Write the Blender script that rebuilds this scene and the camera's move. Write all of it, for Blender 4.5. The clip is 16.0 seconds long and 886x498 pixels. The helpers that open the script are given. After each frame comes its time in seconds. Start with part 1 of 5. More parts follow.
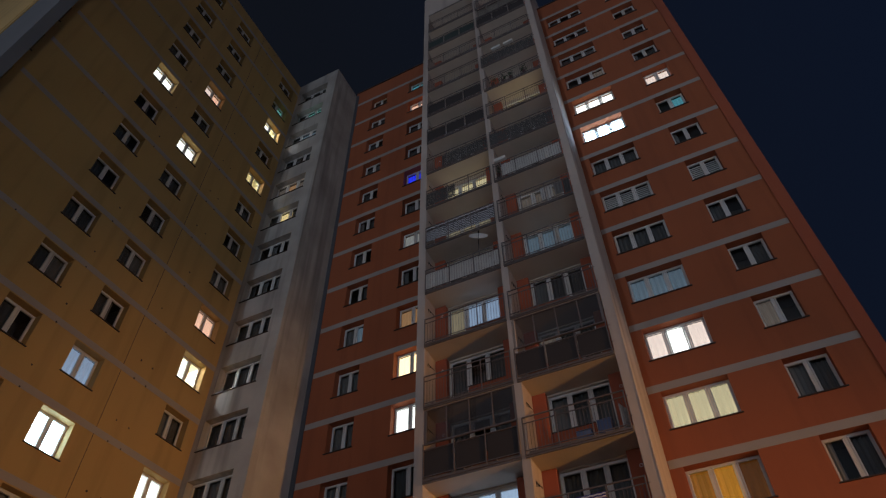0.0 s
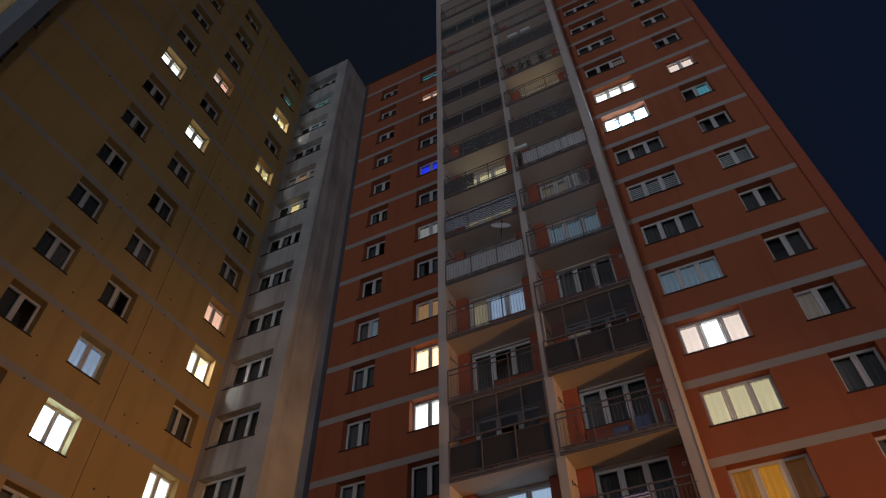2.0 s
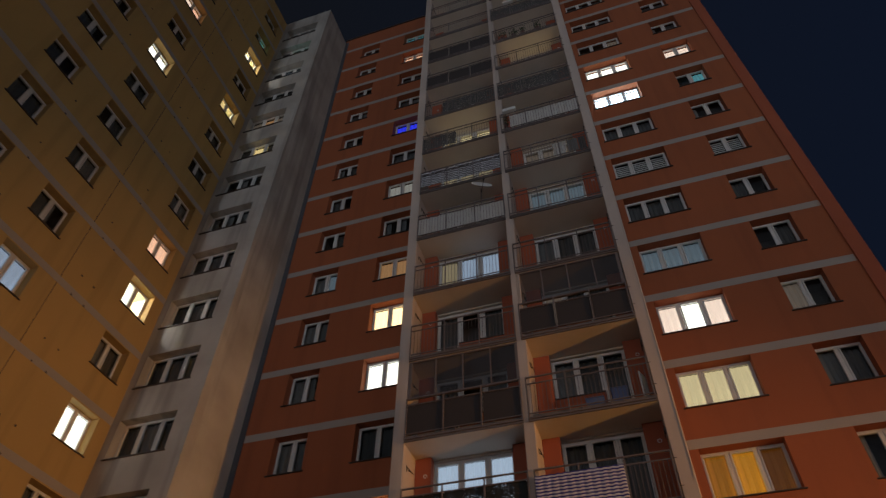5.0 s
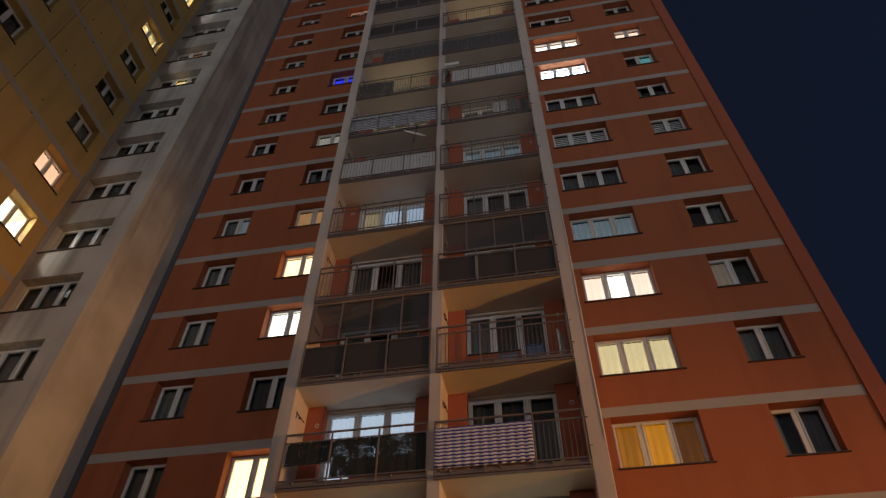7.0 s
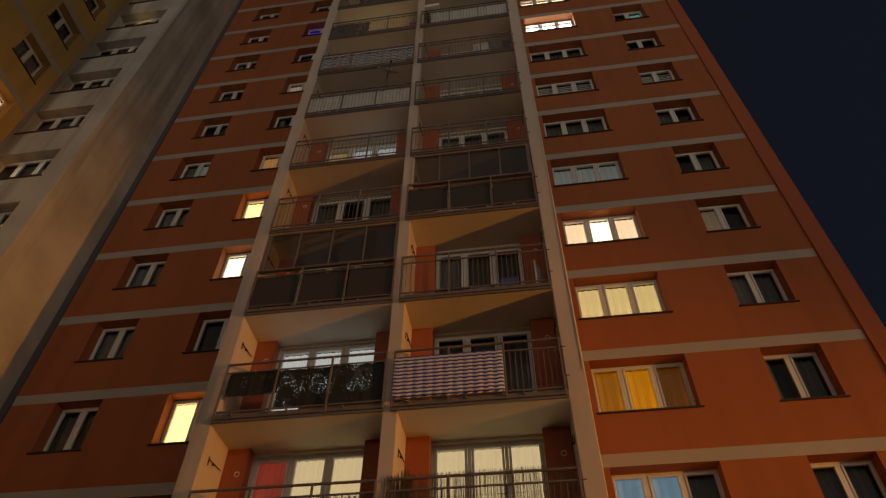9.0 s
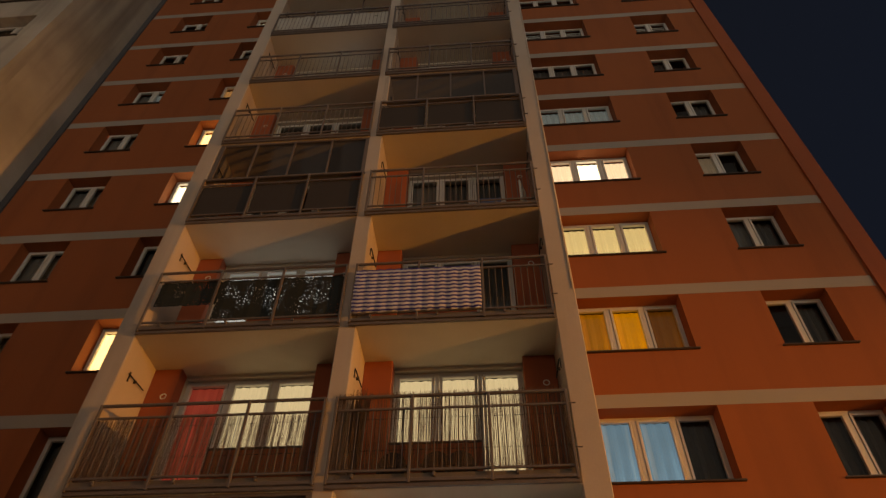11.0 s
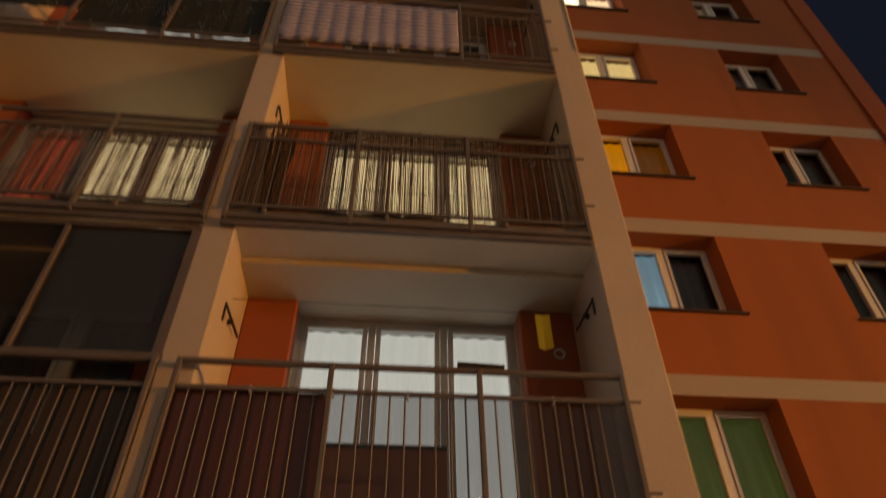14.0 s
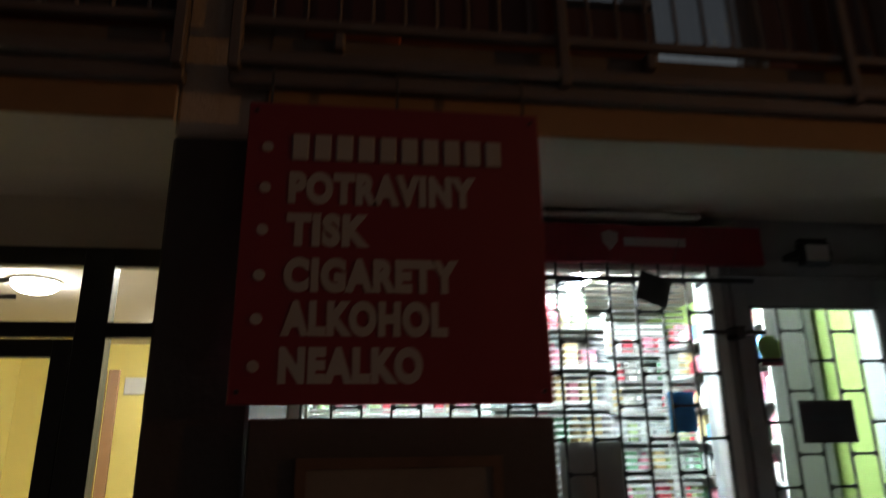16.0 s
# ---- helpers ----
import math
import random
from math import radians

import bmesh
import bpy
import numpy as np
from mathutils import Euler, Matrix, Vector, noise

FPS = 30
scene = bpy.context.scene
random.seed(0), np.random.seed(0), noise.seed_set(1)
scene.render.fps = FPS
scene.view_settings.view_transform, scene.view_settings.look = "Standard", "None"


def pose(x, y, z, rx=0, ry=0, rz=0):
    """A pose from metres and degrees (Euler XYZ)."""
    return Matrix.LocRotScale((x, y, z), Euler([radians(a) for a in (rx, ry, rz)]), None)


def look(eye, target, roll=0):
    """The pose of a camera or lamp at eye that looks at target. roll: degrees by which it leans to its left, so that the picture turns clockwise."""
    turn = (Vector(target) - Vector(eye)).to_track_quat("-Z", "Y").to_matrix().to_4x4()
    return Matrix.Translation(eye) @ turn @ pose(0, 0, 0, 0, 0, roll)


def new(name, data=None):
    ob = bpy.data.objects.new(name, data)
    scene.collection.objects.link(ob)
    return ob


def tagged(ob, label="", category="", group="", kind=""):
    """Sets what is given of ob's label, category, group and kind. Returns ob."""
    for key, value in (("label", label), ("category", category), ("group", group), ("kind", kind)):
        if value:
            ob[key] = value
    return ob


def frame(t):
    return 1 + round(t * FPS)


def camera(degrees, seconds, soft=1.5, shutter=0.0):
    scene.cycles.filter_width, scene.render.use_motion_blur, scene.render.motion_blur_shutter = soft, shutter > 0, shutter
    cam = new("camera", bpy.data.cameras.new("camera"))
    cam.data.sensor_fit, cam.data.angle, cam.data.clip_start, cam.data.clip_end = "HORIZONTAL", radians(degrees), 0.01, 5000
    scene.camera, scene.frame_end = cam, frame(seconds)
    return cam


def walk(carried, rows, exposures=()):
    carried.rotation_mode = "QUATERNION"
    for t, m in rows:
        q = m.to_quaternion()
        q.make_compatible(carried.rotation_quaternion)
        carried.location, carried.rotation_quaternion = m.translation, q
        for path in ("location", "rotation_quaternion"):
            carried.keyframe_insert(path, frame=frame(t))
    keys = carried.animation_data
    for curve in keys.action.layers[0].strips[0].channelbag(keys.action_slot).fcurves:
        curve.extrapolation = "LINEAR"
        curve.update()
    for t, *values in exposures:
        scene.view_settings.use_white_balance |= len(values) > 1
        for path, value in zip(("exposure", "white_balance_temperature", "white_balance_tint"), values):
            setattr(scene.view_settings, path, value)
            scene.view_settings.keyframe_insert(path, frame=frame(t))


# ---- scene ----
cam = camera(68.6, 16.0, soft=1.25, shutter=0.5)
METRES, EYE, TILT, LEAN, TURN = 17.84, 0.8, 0.0, 0.0, 25.8
ROWS = [
    (0.0, 0.0, 0.0, 0.0, 0.67, 47.3, 0.62),
    (0.5, -0.0152, 0.0132, 0.0072, 0.57, 47.3, 0.59),
    (1.0, -0.0271, 0.029, 0.0132, 0.53, 47.31, 0.59),
    (1.5, -0.043, 0.0432, 0.0206, 0.41, 47.32, 0.59),
    (2.0, -0.0554, 0.0588, 0.0277, 0.31, 47.35, 0.58),
    (2.5, -0.0665, 0.0761, 0.0346, 0.21, 47.37, 0.57),
    (3.0, -0.0788, 0.0929, 0.0384, 0.0, 47.4, 0.48),
    (5.5, -0.0873, 0.2222, 0.0373, -10.65, 46.89, -0.75),
    (6.0, -0.0754, 0.2525, 0.0372, -13.78, 46.84, -0.56),
    (6.5, -0.0624, 0.2826, 0.0376, -14.81, 46.81, -0.57),
    (7.0, -0.0465, 0.3116, 0.0381, -15.5, 46.83, -0.5),
    (7.5, -0.033, 0.3435, 0.0362, -16.1, 46.86, -0.54),
    (8.0, -0.0167, 0.3723, 0.033, -16.67, 46.86, -0.47),
    (8.5, -0.0011, 0.4058, 0.0306, -17.17, 46.9, -0.45),
    (9.0, 0.0106, 0.4374, 0.03, -17.74, 46.87, -0.45),
    (11.5, 0.0634, 0.6058, 0.0348, -22.54, 46.84, -0.41),
    (12.0, 0.0742, 0.6407, 0.0361, -23.39, 46.84, -0.36),
    (12.5, 0.0877, 0.6731, 0.0365, -24.53, 46.82, -0.42),
    (13.0, 0.0965, 0.7056, 0.037, -26.72, 46.76, -0.3),
    (13.5, 0.1048, 0.7403, 0.0368, -28.94, 46.32, -0.02),
    (14.0, 0.1108, 0.7781, 0.0368, -31.19, 41.72, 0.59),
    (14.5, 0.1109, 0.8136, 0.0378, -32.16, 35.63, 0.64),
    (15.0, 0.1125, 0.8534, 0.0393, -32.57, 28.91, 0.72),
    (15.5, 0.113, 0.8885, 0.0397, -32.79, 22.5, 0.64),
    (16.0, 0.113, 0.9245, 0.0411, -33.1, 16.46, 0.7),
]
EXPOSURES = [
    (0.0, -0.03, 4980, 10), (3.0, -0.03, 4980, 10), (5.5, 0.05, 5450, 10), (7.0, 0.3, 5550, 10), (8.1, 0.3, 5650, 10), (8.7, 0.0, 7300, 10), (9.0, 0.03, 7500, 10), (12.5, 0.22, 8100, 10),
    (13.5, 0.15, 8200, 10), (14.0, 0.2, 7900, 10), (14.5, 0.15, 7300, 10), (15.0, -0.12, 6800, 10), (15.2, -0.6, 6600, 10), (15.5, -1.4, 6200, 10), (15.75, -2.1, 6100, 10), (16.0, -2.55, 6100, 10),
]
walk(cam, [(t, pose(0, 0, EYE, TILT, LEAN, TURN) @ pose(METRES * x, METRES * y, METRES * z, 90 + pitch, roll, yaw)) for t, x, y, z, yaw, pitch, roll in ROWS], EXPOSURES)

# ---- night sky, street light and added fill lamps ----
world = bpy.data.worlds.new("night_sky")
scene.world = world
world.use_nodes = True
bg = world.node_tree.nodes["Background"]
# the night sky turns from near black to deep blue towards the town lights
wt = world.node_tree
tc, sx, rg, mx = (wt.nodes.new(k) for k in ("ShaderNodeTexCoord", "ShaderNodeSeparateXYZ", "ShaderNodeMapRange", "ShaderNodeMix"))
mx.data_type = "RGBA"
rg.inputs["From Min"].default_value, rg.inputs["From Max"].default_value = -0.35, 0.5
mx.inputs[6].default_value, mx.inputs[7].default_value = (0.25, 0.26, 0.32, 1), (0.22, 0.31, 0.60, 1)
wt.links.new(tc.outputs["Generated"], sx.inputs[0])
wt.links.new(sx.outputs[0], rg.inputs["Value"])
wt.links.new(rg.outputs[0], mx.inputs[0])
# an added, unseen glow behind the camera fills shade, warmer than the sky ahead
tw, wm = wt.nodes.new("ShaderNodeMapRange"), wt.nodes.new("ShaderNodeMix")
wm.data_type = "RGBA"
tw.inputs["From Min"].default_value, tw.inputs["From Max"].default_value = 0.1, -0.3
wm.inputs[7].default_value = (0.36, 0.32, 0.295, 1)
wt.links.new(sx.outputs[1], tw.inputs["Value"])
wt.links.new(tw.outputs[0], wm.inputs[0])
wt.links.new(mx.outputs[2], wm.inputs[6])
wt.links.new(wm.outputs[2], bg.inputs[0])
gl = wt.nodes.new("ShaderNodeMapRange")
gl.inputs["From Min"].default_value, gl.inputs["From Max"].default_value = 0.1, -1.0
gl.inputs["To Min"].default_value, gl.inputs["To Max"].default_value = 0.023, 0.46
wt.links.new(sx.outputs[1], gl.inputs["Value"])
wt.links.new(gl.outputs[0], bg.inputs[1])


def lamp(name, kind, at, power, color, size=0.4, target=None, spread=None):
    data = bpy.data.lights.new(name, kind)
    data.energy, data.color = power, color
    if kind == "POINT":
        data.shadow_soft_size = size
    if kind == "AREA":
        data.size = size
    if kind == "SPOT":
        data.shadow_soft_size, data.spot_size, data.spot_blend = size, radians(spread), 1.0
    ob = new(name, data)
    ob.matrix_world = look(at, target) if target else Matrix.Translation(at)
    return ob


lamp("street_light_sodium", "SPOT", (26.3, 7.9, 4.3), 22500, (1.0, 0.405, 0.06), 0.2, (-4.6, 16.6, 6.4), 45)
# added spot, no fixture known: fills the upper floors with neutral light
lamp("fill_spot_upper_floors", "SPOT", (-7.0, -44.0, 14.0), 18000, (1.0, 0.95, 0.87), 0.5, (-12.0, 20.0, 46.0), 74)
# added point lamp, unseen: brightens the ochre front from the right
lamp("fill_point_ochre_front", "POINT", (42.0, -12.0, 14.0), 5200, (1.0, 0.90, 0.76), 0.4)

# ---- materials ----
def nodes_of(name):
    m = bpy.data.materials.new(name)
    m.use_nodes = True
    nt = m.node_tree
    return m, nt, nt.nodes["Principled BSDF"]


def mapped_noise(nt, scale, detail=4, stretch=(1, 1, 1)):
    co = nt.nodes.new("ShaderNodeTexCoord")
    mp = nt.nodes.new("ShaderNodeMapping")
    mp.inputs["Scale"].default_value = stretch
    nt.links.new(co.outputs["Object"], mp.inputs[0])
    n = nt.nodes.new("ShaderNodeTexNoise")
    n.inputs["Scale"].default_value, n.inputs["Detail"].default_value = scale, detail
    nt.links.new(mp.outputs[0], n.inputs["Vector"])
    return n


def mix_color(nt, fac, a, b, blend="MIX"):
    m = nt.nodes.new("ShaderNodeMix")
    m.data_type, m.blend_type = "RGBA", blend
    for sock, val in ((m.inputs[0], fac), (m.inputs[6], a), (m.inputs[7], b)):
        if isinstance(val, bpy.types.NodeSocket):
            nt.links.new(val, sock)
        elif isinstance(val, (int, float)):
            sock.default_value = val
        else:
            sock.default_value = (*val, 1)
    return m.outputs[2]


def ramp(nt, sock, lo, hi):
    r = nt.nodes.new("ShaderNodeMapRange")
    r.inputs["From Min"].default_value, r.inputs["From Max"].default_value = lo, hi
    nt.links.new(sock, r.inputs["Value"])
    return r.outputs[0]


def surface(name, color, dirt=None, rough=0.85, metal=0.0, grain=60.0, blotch=0.6, bump=0.25, amount=0.5, streaks=0.0, bump_scale=None):
    """A worn surface: large blotches, fine grain, vertical streaks and a fine relief."""
    m, nt, p = nodes_of(name)
    dirt = dirt or tuple(c * 0.72 for c in color)
    big = mapped_noise(nt, blotch, 5)
    fine = mapped_noise(nt, grain, 3)
    col = mix_color(nt, ramp(nt, big.outputs["Fac"], 0.35, 0.75), color, tuple(c + (d - c) * amount for c, d in zip(color, dirt)))
    col = mix_color(nt, ramp(nt, fine.outputs["Fac"], 0.3, 0.8), col, tuple(c * 0.82 for c in color), "MIX") if amount == 0 else mix_color(nt, 0.25, col, mix_color(nt, fine.outputs["Fac"], dirt, color))
    if streaks:
        st = mapped_noise(nt, 1.6, 6, (1.0, 1.0, 0.06))
        col = mix_color(nt, ramp(nt, st.outputs["Fac"], 0.5, 0.85), col, tuple(c * (1 - streaks) for c in dirt))
    nt.links.new(col, p.inputs["Base Color"])
    p.inputs["Roughness"].default_value, p.inputs["Metallic"].default_value = rough, metal
    if bump:
        b = nt.nodes.new("ShaderNodeBump")
        b.inputs["Strength"].default_value, b.inputs["Distance"].default_value = bump, 0.01
        nt.links.new(mapped_noise(nt, bump_scale or grain, 4).outputs["Fac"], b.inputs["Height"])
        nt.links.new(b.outputs[0], p.inputs["Normal"])
    return m


def glowing(name, color, strength, folds=9.0, contrast=0.35):
    """Emissive material: a thin cloth's own glow replaces room light, soft vertical folds painted into it; lamp lenses
    use it too.
    """
    m, nt, p = nodes_of(name)
    w = mapped_noise(nt, folds, 3, (1.0, 1.0, 0.05))
    h = mapped_noise(nt, 1.3, 2)
    k = mix_color(nt, ramp(nt, w.outputs["Fac"], 0.3, 0.7), tuple(c * (1 - contrast) for c in color), color)
    k = mix_color(nt, ramp(nt, h.outputs["Fac"], 0.3, 0.75), tuple(c * (1 - contrast * 0.8) for c in color), k, "MIX")
    nt.links.new(k, p.inputs["Emission Color"])
    p.inputs["Emission Strength"].default_value = strength
    p.inputs["Base Color"].default_value = (*[0.05 + 0.2 * c for c in color], 1)
    p.inputs["Roughness"].default_value = 0.95
    return m


def glass_sheet(name, tint=(0.9, 0.95, 0.95), see=1.0, rough=0.03, waves=0.0, painted_sheen=0.0):
    m, nt, p = nodes_of(name)
    nt.nodes.remove(p)
    out = nt.nodes["Material Output"]
    tr = nt.nodes.new("ShaderNodeBsdfTransparent")
    tr.inputs[0].default_value = (*[c * see for c in tint], 1)
    gl = nt.nodes.new("ShaderNodeBsdfGlossy")
    gl.inputs["Roughness"].default_value = rough
    fr = nt.nodes.new("ShaderNodeFresnel")
    fr.inputs[0].default_value = 1.5
    if waves:
        b = nt.nodes.new("ShaderNodeBump")
        b.inputs["Strength"].default_value, b.inputs["Distance"].default_value = waves, 0.009
        nt.links.new(mapped_noise(nt, 40.0, 1, (0.025, 1.0, 1.0)).outputs["Fac"], b.inputs["Height"])
        nt.links.new(b.outputs[0], gl.inputs["Normal"])
    mx = nt.nodes.new("ShaderNodeMixShader")
    nt.links.new(fr.outputs[0], mx.inputs[0])
    nt.links.new(tr.outputs[0], mx.inputs[1])
    nt.links.new(gl.outputs[0], mx.inputs[2])
    if painted_sheen:
        # an even grey diffuse share stands in for the sheen of reflections
        df, sheen_mix = nt.nodes.new("ShaderNodeBsdfDiffuse"), nt.nodes.new("ShaderNodeMixShader")
        df.inputs[0].default_value = (0.36, 0.36, 0.42, 1)
        sheen_mix.inputs[0].default_value = painted_sheen
        nt.links.new(mx.outputs[0], sheen_mix.inputs[1])
        nt.links.new(df.outputs[0], sheen_mix.inputs[2])
        mx = sheen_mix
    nt.links.new(mx.outputs[0], out.inputs[0])
    return m


ORANGE = surface("orange_render", (0.315, 0.091, 0.029), (0.232, 0.067, 0.022), grain=45, blotch=0.35, streaks=0.07)
ORANGE_DEEP = surface("deep_orange_render", (0.33, 0.085, 0.034), (0.25, 0.062, 0.027), grain=45, blotch=0.4, streaks=0.2)
YELLOW = surface("ochre_render", (0.45, 0.295, 0.095), (0.32, 0.21, 0.068), grain=40, blotch=0.3, streaks=0.12)
BAND = surface("grey_band_paint", (0.34, 0.30, 0.27), (0.26, 0.23, 0.21), grain=50, blotch=0.8)
WHITE = surface("white_render", (0.47, 0.445, 0.405), (0.25, 0.23, 0.205), grain=40, blotch=0.45, streaks=0.45, amount=0.95)
FIN = surface("pale_render", (0.50, 0.425, 0.37), (0.33, 0.275, 0.235), grain=35, blotch=0.6, streaks=0.25, bump=0.4, bump_scale=70)
SOFFIT = surface("soffit_paint", (0.60, 0.53, 0.44), (0.43, 0.37, 0.30), grain=30, blotch=0.9, amount=0.6)
CONCRETE = surface("concrete", (0.33, 0.31, 0.28), (0.2, 0.19, 0.17), grain=25, blotch=0.8, streaks=0.2, bump=0.4)
PVC = surface("white_window_plastic", (0.62, 0.605, 0.58), (0.5, 0.485, 0.46), rough=0.4, grain=20, bump=0.0, amount=0.3)
SILL = surface("brown_sheet_sill", (0.06, 0.045, 0.04), rough=0.5, metal=0.3, grain=30, bump=0.1)
RAIL = surface("brown_grey_painted_steel", (0.15, 0.125, 0.122), (0.075, 0.06, 0.056), rough=0.5, metal=0.15, grain=50, blotch=4, bump=0.2)
ROOM_SHADE = surface("near_black_room_shade", (0.05, 0.047, 0.044), grain=10, bump=0)
BOUNCE_PAVING = surface("pale_bounce_paving", (0.30, 0.285, 0.265), (0.2, 0.19, 0.175), grain=90, blotch=0.4, bump=0.4)
ROOF = surface("roof_felt", (0.07, 0.07, 0.07), grain=60)
GLASS = glass_sheet("window_glass", see=0.9)
CURTAIN = surface("grey_net_curtain", (0.17, 0.165, 0.16), grain=90, blotch=2, bump=0.3)
DRAPE = surface("dark_drape", (0.085, 0.083, 0.08), grain=60, blotch=2)
BLIND = surface("pale_shutter_slats", (0.62, 0.60, 0.57), rough=0.5, grain=30, bump=0)
# these curtains emit light themselves, in place of lamps in the rooms
LIT = {
    "white": glowing("lit_white_curtain", (1.0, 0.86, 0.62), 3.2),
    "cool": glowing("lit_cool_curtain", (0.80, 0.96, 1.0), 11.0, contrast=0.15),
    "pale": glowing("lit_pale_yellow_curtain", (1.0, 0.72, 0.32), 0.85),
    "yellow": glowing("lit_yellow_curtain", (1.0, 0.66, 0.22), 1.2),
    "amber": glowing("lit_amber_curtain", (1.0, 0.36, 0.004), 0.62, contrast=0.5),
    "salmon": glowing("lit_salmon_curtain", (1.0, 0.50, 0.26), 1.5),
    "peach": glowing("lit_peach_curtain", (1.0, 0.68, 0.45), 1.5),
    "ochre": glowing("lit_ochre_curtain", (1.0, 0.34, 0.004), 0.36, contrast=0.6),
    "rust": glowing("dim_rust_curtain", (1.0, 0.3, 0.01), 0.12, contrast=0.7),
    "hearth": glowing("lit_orange_white_curtain", (1.0, 0.62, 0.24), 3.6, contrast=0.35),
    "blue": glowing("lit_blue_glow", (0.06, 0.06, 1.0), 0.95, contrast=0.5),
    "sky": glowing("lit_light_blue_curtain", (0.42, 0.72, 1.0), 0.4, contrast=0.6),
    "cyan": glowing("lit_cyan_curtain", (0.35, 0.85, 0.8), 0.35, contrast=0.5),
    "green": glowing("lit_green_curtain", (0.34, 0.46, 0.12), 0.12, contrast=0.6),
    "dim": glowing("dim_warm_curtain", (1.0, 0.7, 0.45), 0.13, contrast=0.6),
    "dimcool": glowing("dim_cool_curtain", (0.8, 0.9, 0.9), 0.16, contrast=0.6),
    "warm_net": glowing("warm_net_curtain", (1.0, 0.84, 0.62), 0.38, contrast=0.6),
    "honey": glowing("dim_honey_curtain", (1.0, 0.48, 0.16), 0.38, contrast=0.4),
    "mint": glowing("lit_mint_curtain", (0.45, 0.9, 0.62), 0.5, contrast=0.5),
    "net": glowing("net_curtain_lit_grey", (0.8, 0.85, 0.92), 0.5, contrast=0.5),
}

def translucent(name, color, share):
    """Thin plastic that lets part of the light through."""
    m, nt, p = nodes_of(name)
    p.inputs["Base Color"].default_value = (*color, 1)
    tl, mix = nt.nodes.new("ShaderNodeBsdfTranslucent"), nt.nodes.new("ShaderNodeMixShader")
    tl.inputs[0].default_value = (*color, 1)
    mix.inputs[0].default_value = share
    nt.links.new(p.outputs[0], mix.inputs[1])
    nt.links.new(tl.outputs[0], mix.inputs[2])
    nt.links.new(mix.outputs[0], nt.nodes["Material Output"].inputs[0])
    return m


SLAT = translucent("white_translucent_slat", (0.88, 0.9, 0.88), 0.8)
BROWN = surface("brown_plastic_sheet", (0.075, 0.022, 0.017), rough=0.35, grain=25, blotch=2, bump=0.05)
UMBER = surface("dark_umber_board", (0.034, 0.027, 0.026), rough=0.8, grain=25, blotch=2, bump=0.15)
PALE = surface("pale_cloth_screen", (0.52, 0.50, 0.47), rough=0.9, grain=60, blotch=3, bump=0.2)
GREENISH = surface("dark_green_screen", (0.03, 0.045, 0.04), rough=0.8, grain=60, blotch=3)
REED = surface("weathered_reed", (0.12, 0.07, 0.045), (0.06, 0.035, 0.025), rough=0.8, grain=40, blotch=6, amount=0.9)
FILM = glass_sheet("smoky_plastic_film", (0.46, 0.46, 0.48), 1.0, 0.045, 0.9, 0.05)
GLAZING_DARK = glass_sheet("dark_loggia_glass", (0.3, 0.31, 0.32), 1.0, 0.05, 0.0, 0.05)
GLAZING = glass_sheet("loggia_glass", (0.72, 0.74, 0.74), 1.0, 0.05)
BEAM = surface("weathered_ochre_beam", (0.32, 0.19, 0.09), (0.2, 0.12, 0.06), grain=30, blotch=3, streaks=0.3)
EDGE = surface("stained_slab_edge", (0.17, 0.14, 0.12), (0.08, 0.065, 0.055), grain=30, blotch=3, streaks=0.3)
BLACK = surface("black_painted_steel", (0.015, 0.015, 0.015), rough=0.45, grain=40, bump=0.05)
DARKFRAME = surface("dark_aluminium", (0.022, 0.022, 0.023), rough=0.4, metal=0.2, grain=30, bump=0.05)
RED = surface("red_sign_plate", (0.2, 0.014, 0.021), rough=0.4, grain=12, blotch=1, bump=0.02)
WINE = surface("dark_red_sign_plate", (0.23, 0.011, 0.024), rough=0.4, grain=12, blotch=1, bump=0.02)
LETTER = surface("white_sign_lettering", (0.38, 0.36, 0.36), rough=0.5, grain=12, bump=0)
GREYWALL = surface("grey_paint", (0.30, 0.30, 0.30), rough=0.7, grain=30, blotch=1.5)
TILE = surface("grey_glazed_tile", (0.11, 0.117, 0.125), rough=0.65, grain=14, blotch=3, bump=0.05)
DARKPILLAR = surface("dark_brown_finish", (0.05, 0.04, 0.036), rough=0.7, grain=35, blotch=1)
LIME = surface("lime_interior_paint", (0.26, 0.35, 0.09), rough=0.8, grain=20, bump=0.05)
DIMMED_FIN = surface("dimmed_pale_render", (0.11, 0.11, 0.115), grain=30, blotch=0.5)
CREAM = surface("cream_interior_paint", (0.75, 0.68, 0.42), rough=0.8, grain=20, bump=0.05)
HALLYELLOW = surface("yellow_interior_paint", (0.80, 0.66, 0.20), rough=0.8, grain=20, bump=0.05)
TUBE = glowing("ceiling_lamp_glow", (1.0, 0.93, 0.82), 1250.0, contrast=0.05)
TUBE_COOL = glowing("shop_tube_glow", (0.9, 1.0, 0.97), 5200.0, contrast=0.05)
LIT["shop"] = glowing("lit_door_curtain", (0.93, 0.97, 1.0), 0.54, contrast=0.25)
LIT["cream"] = glowing("lit_cream_curtain", (1.0, 0.78, 0.47), 0.75, contrast=0.3)
LIT["red"] = glowing("lit_red_patterned_curtain", (1.0, 0.13, 0.08), 0.4, contrast=0.8)
LIT["warmdim"] = glowing("dim_yellow_curtain", (1.0, 0.72, 0.36), 0.3, contrast=0.5)


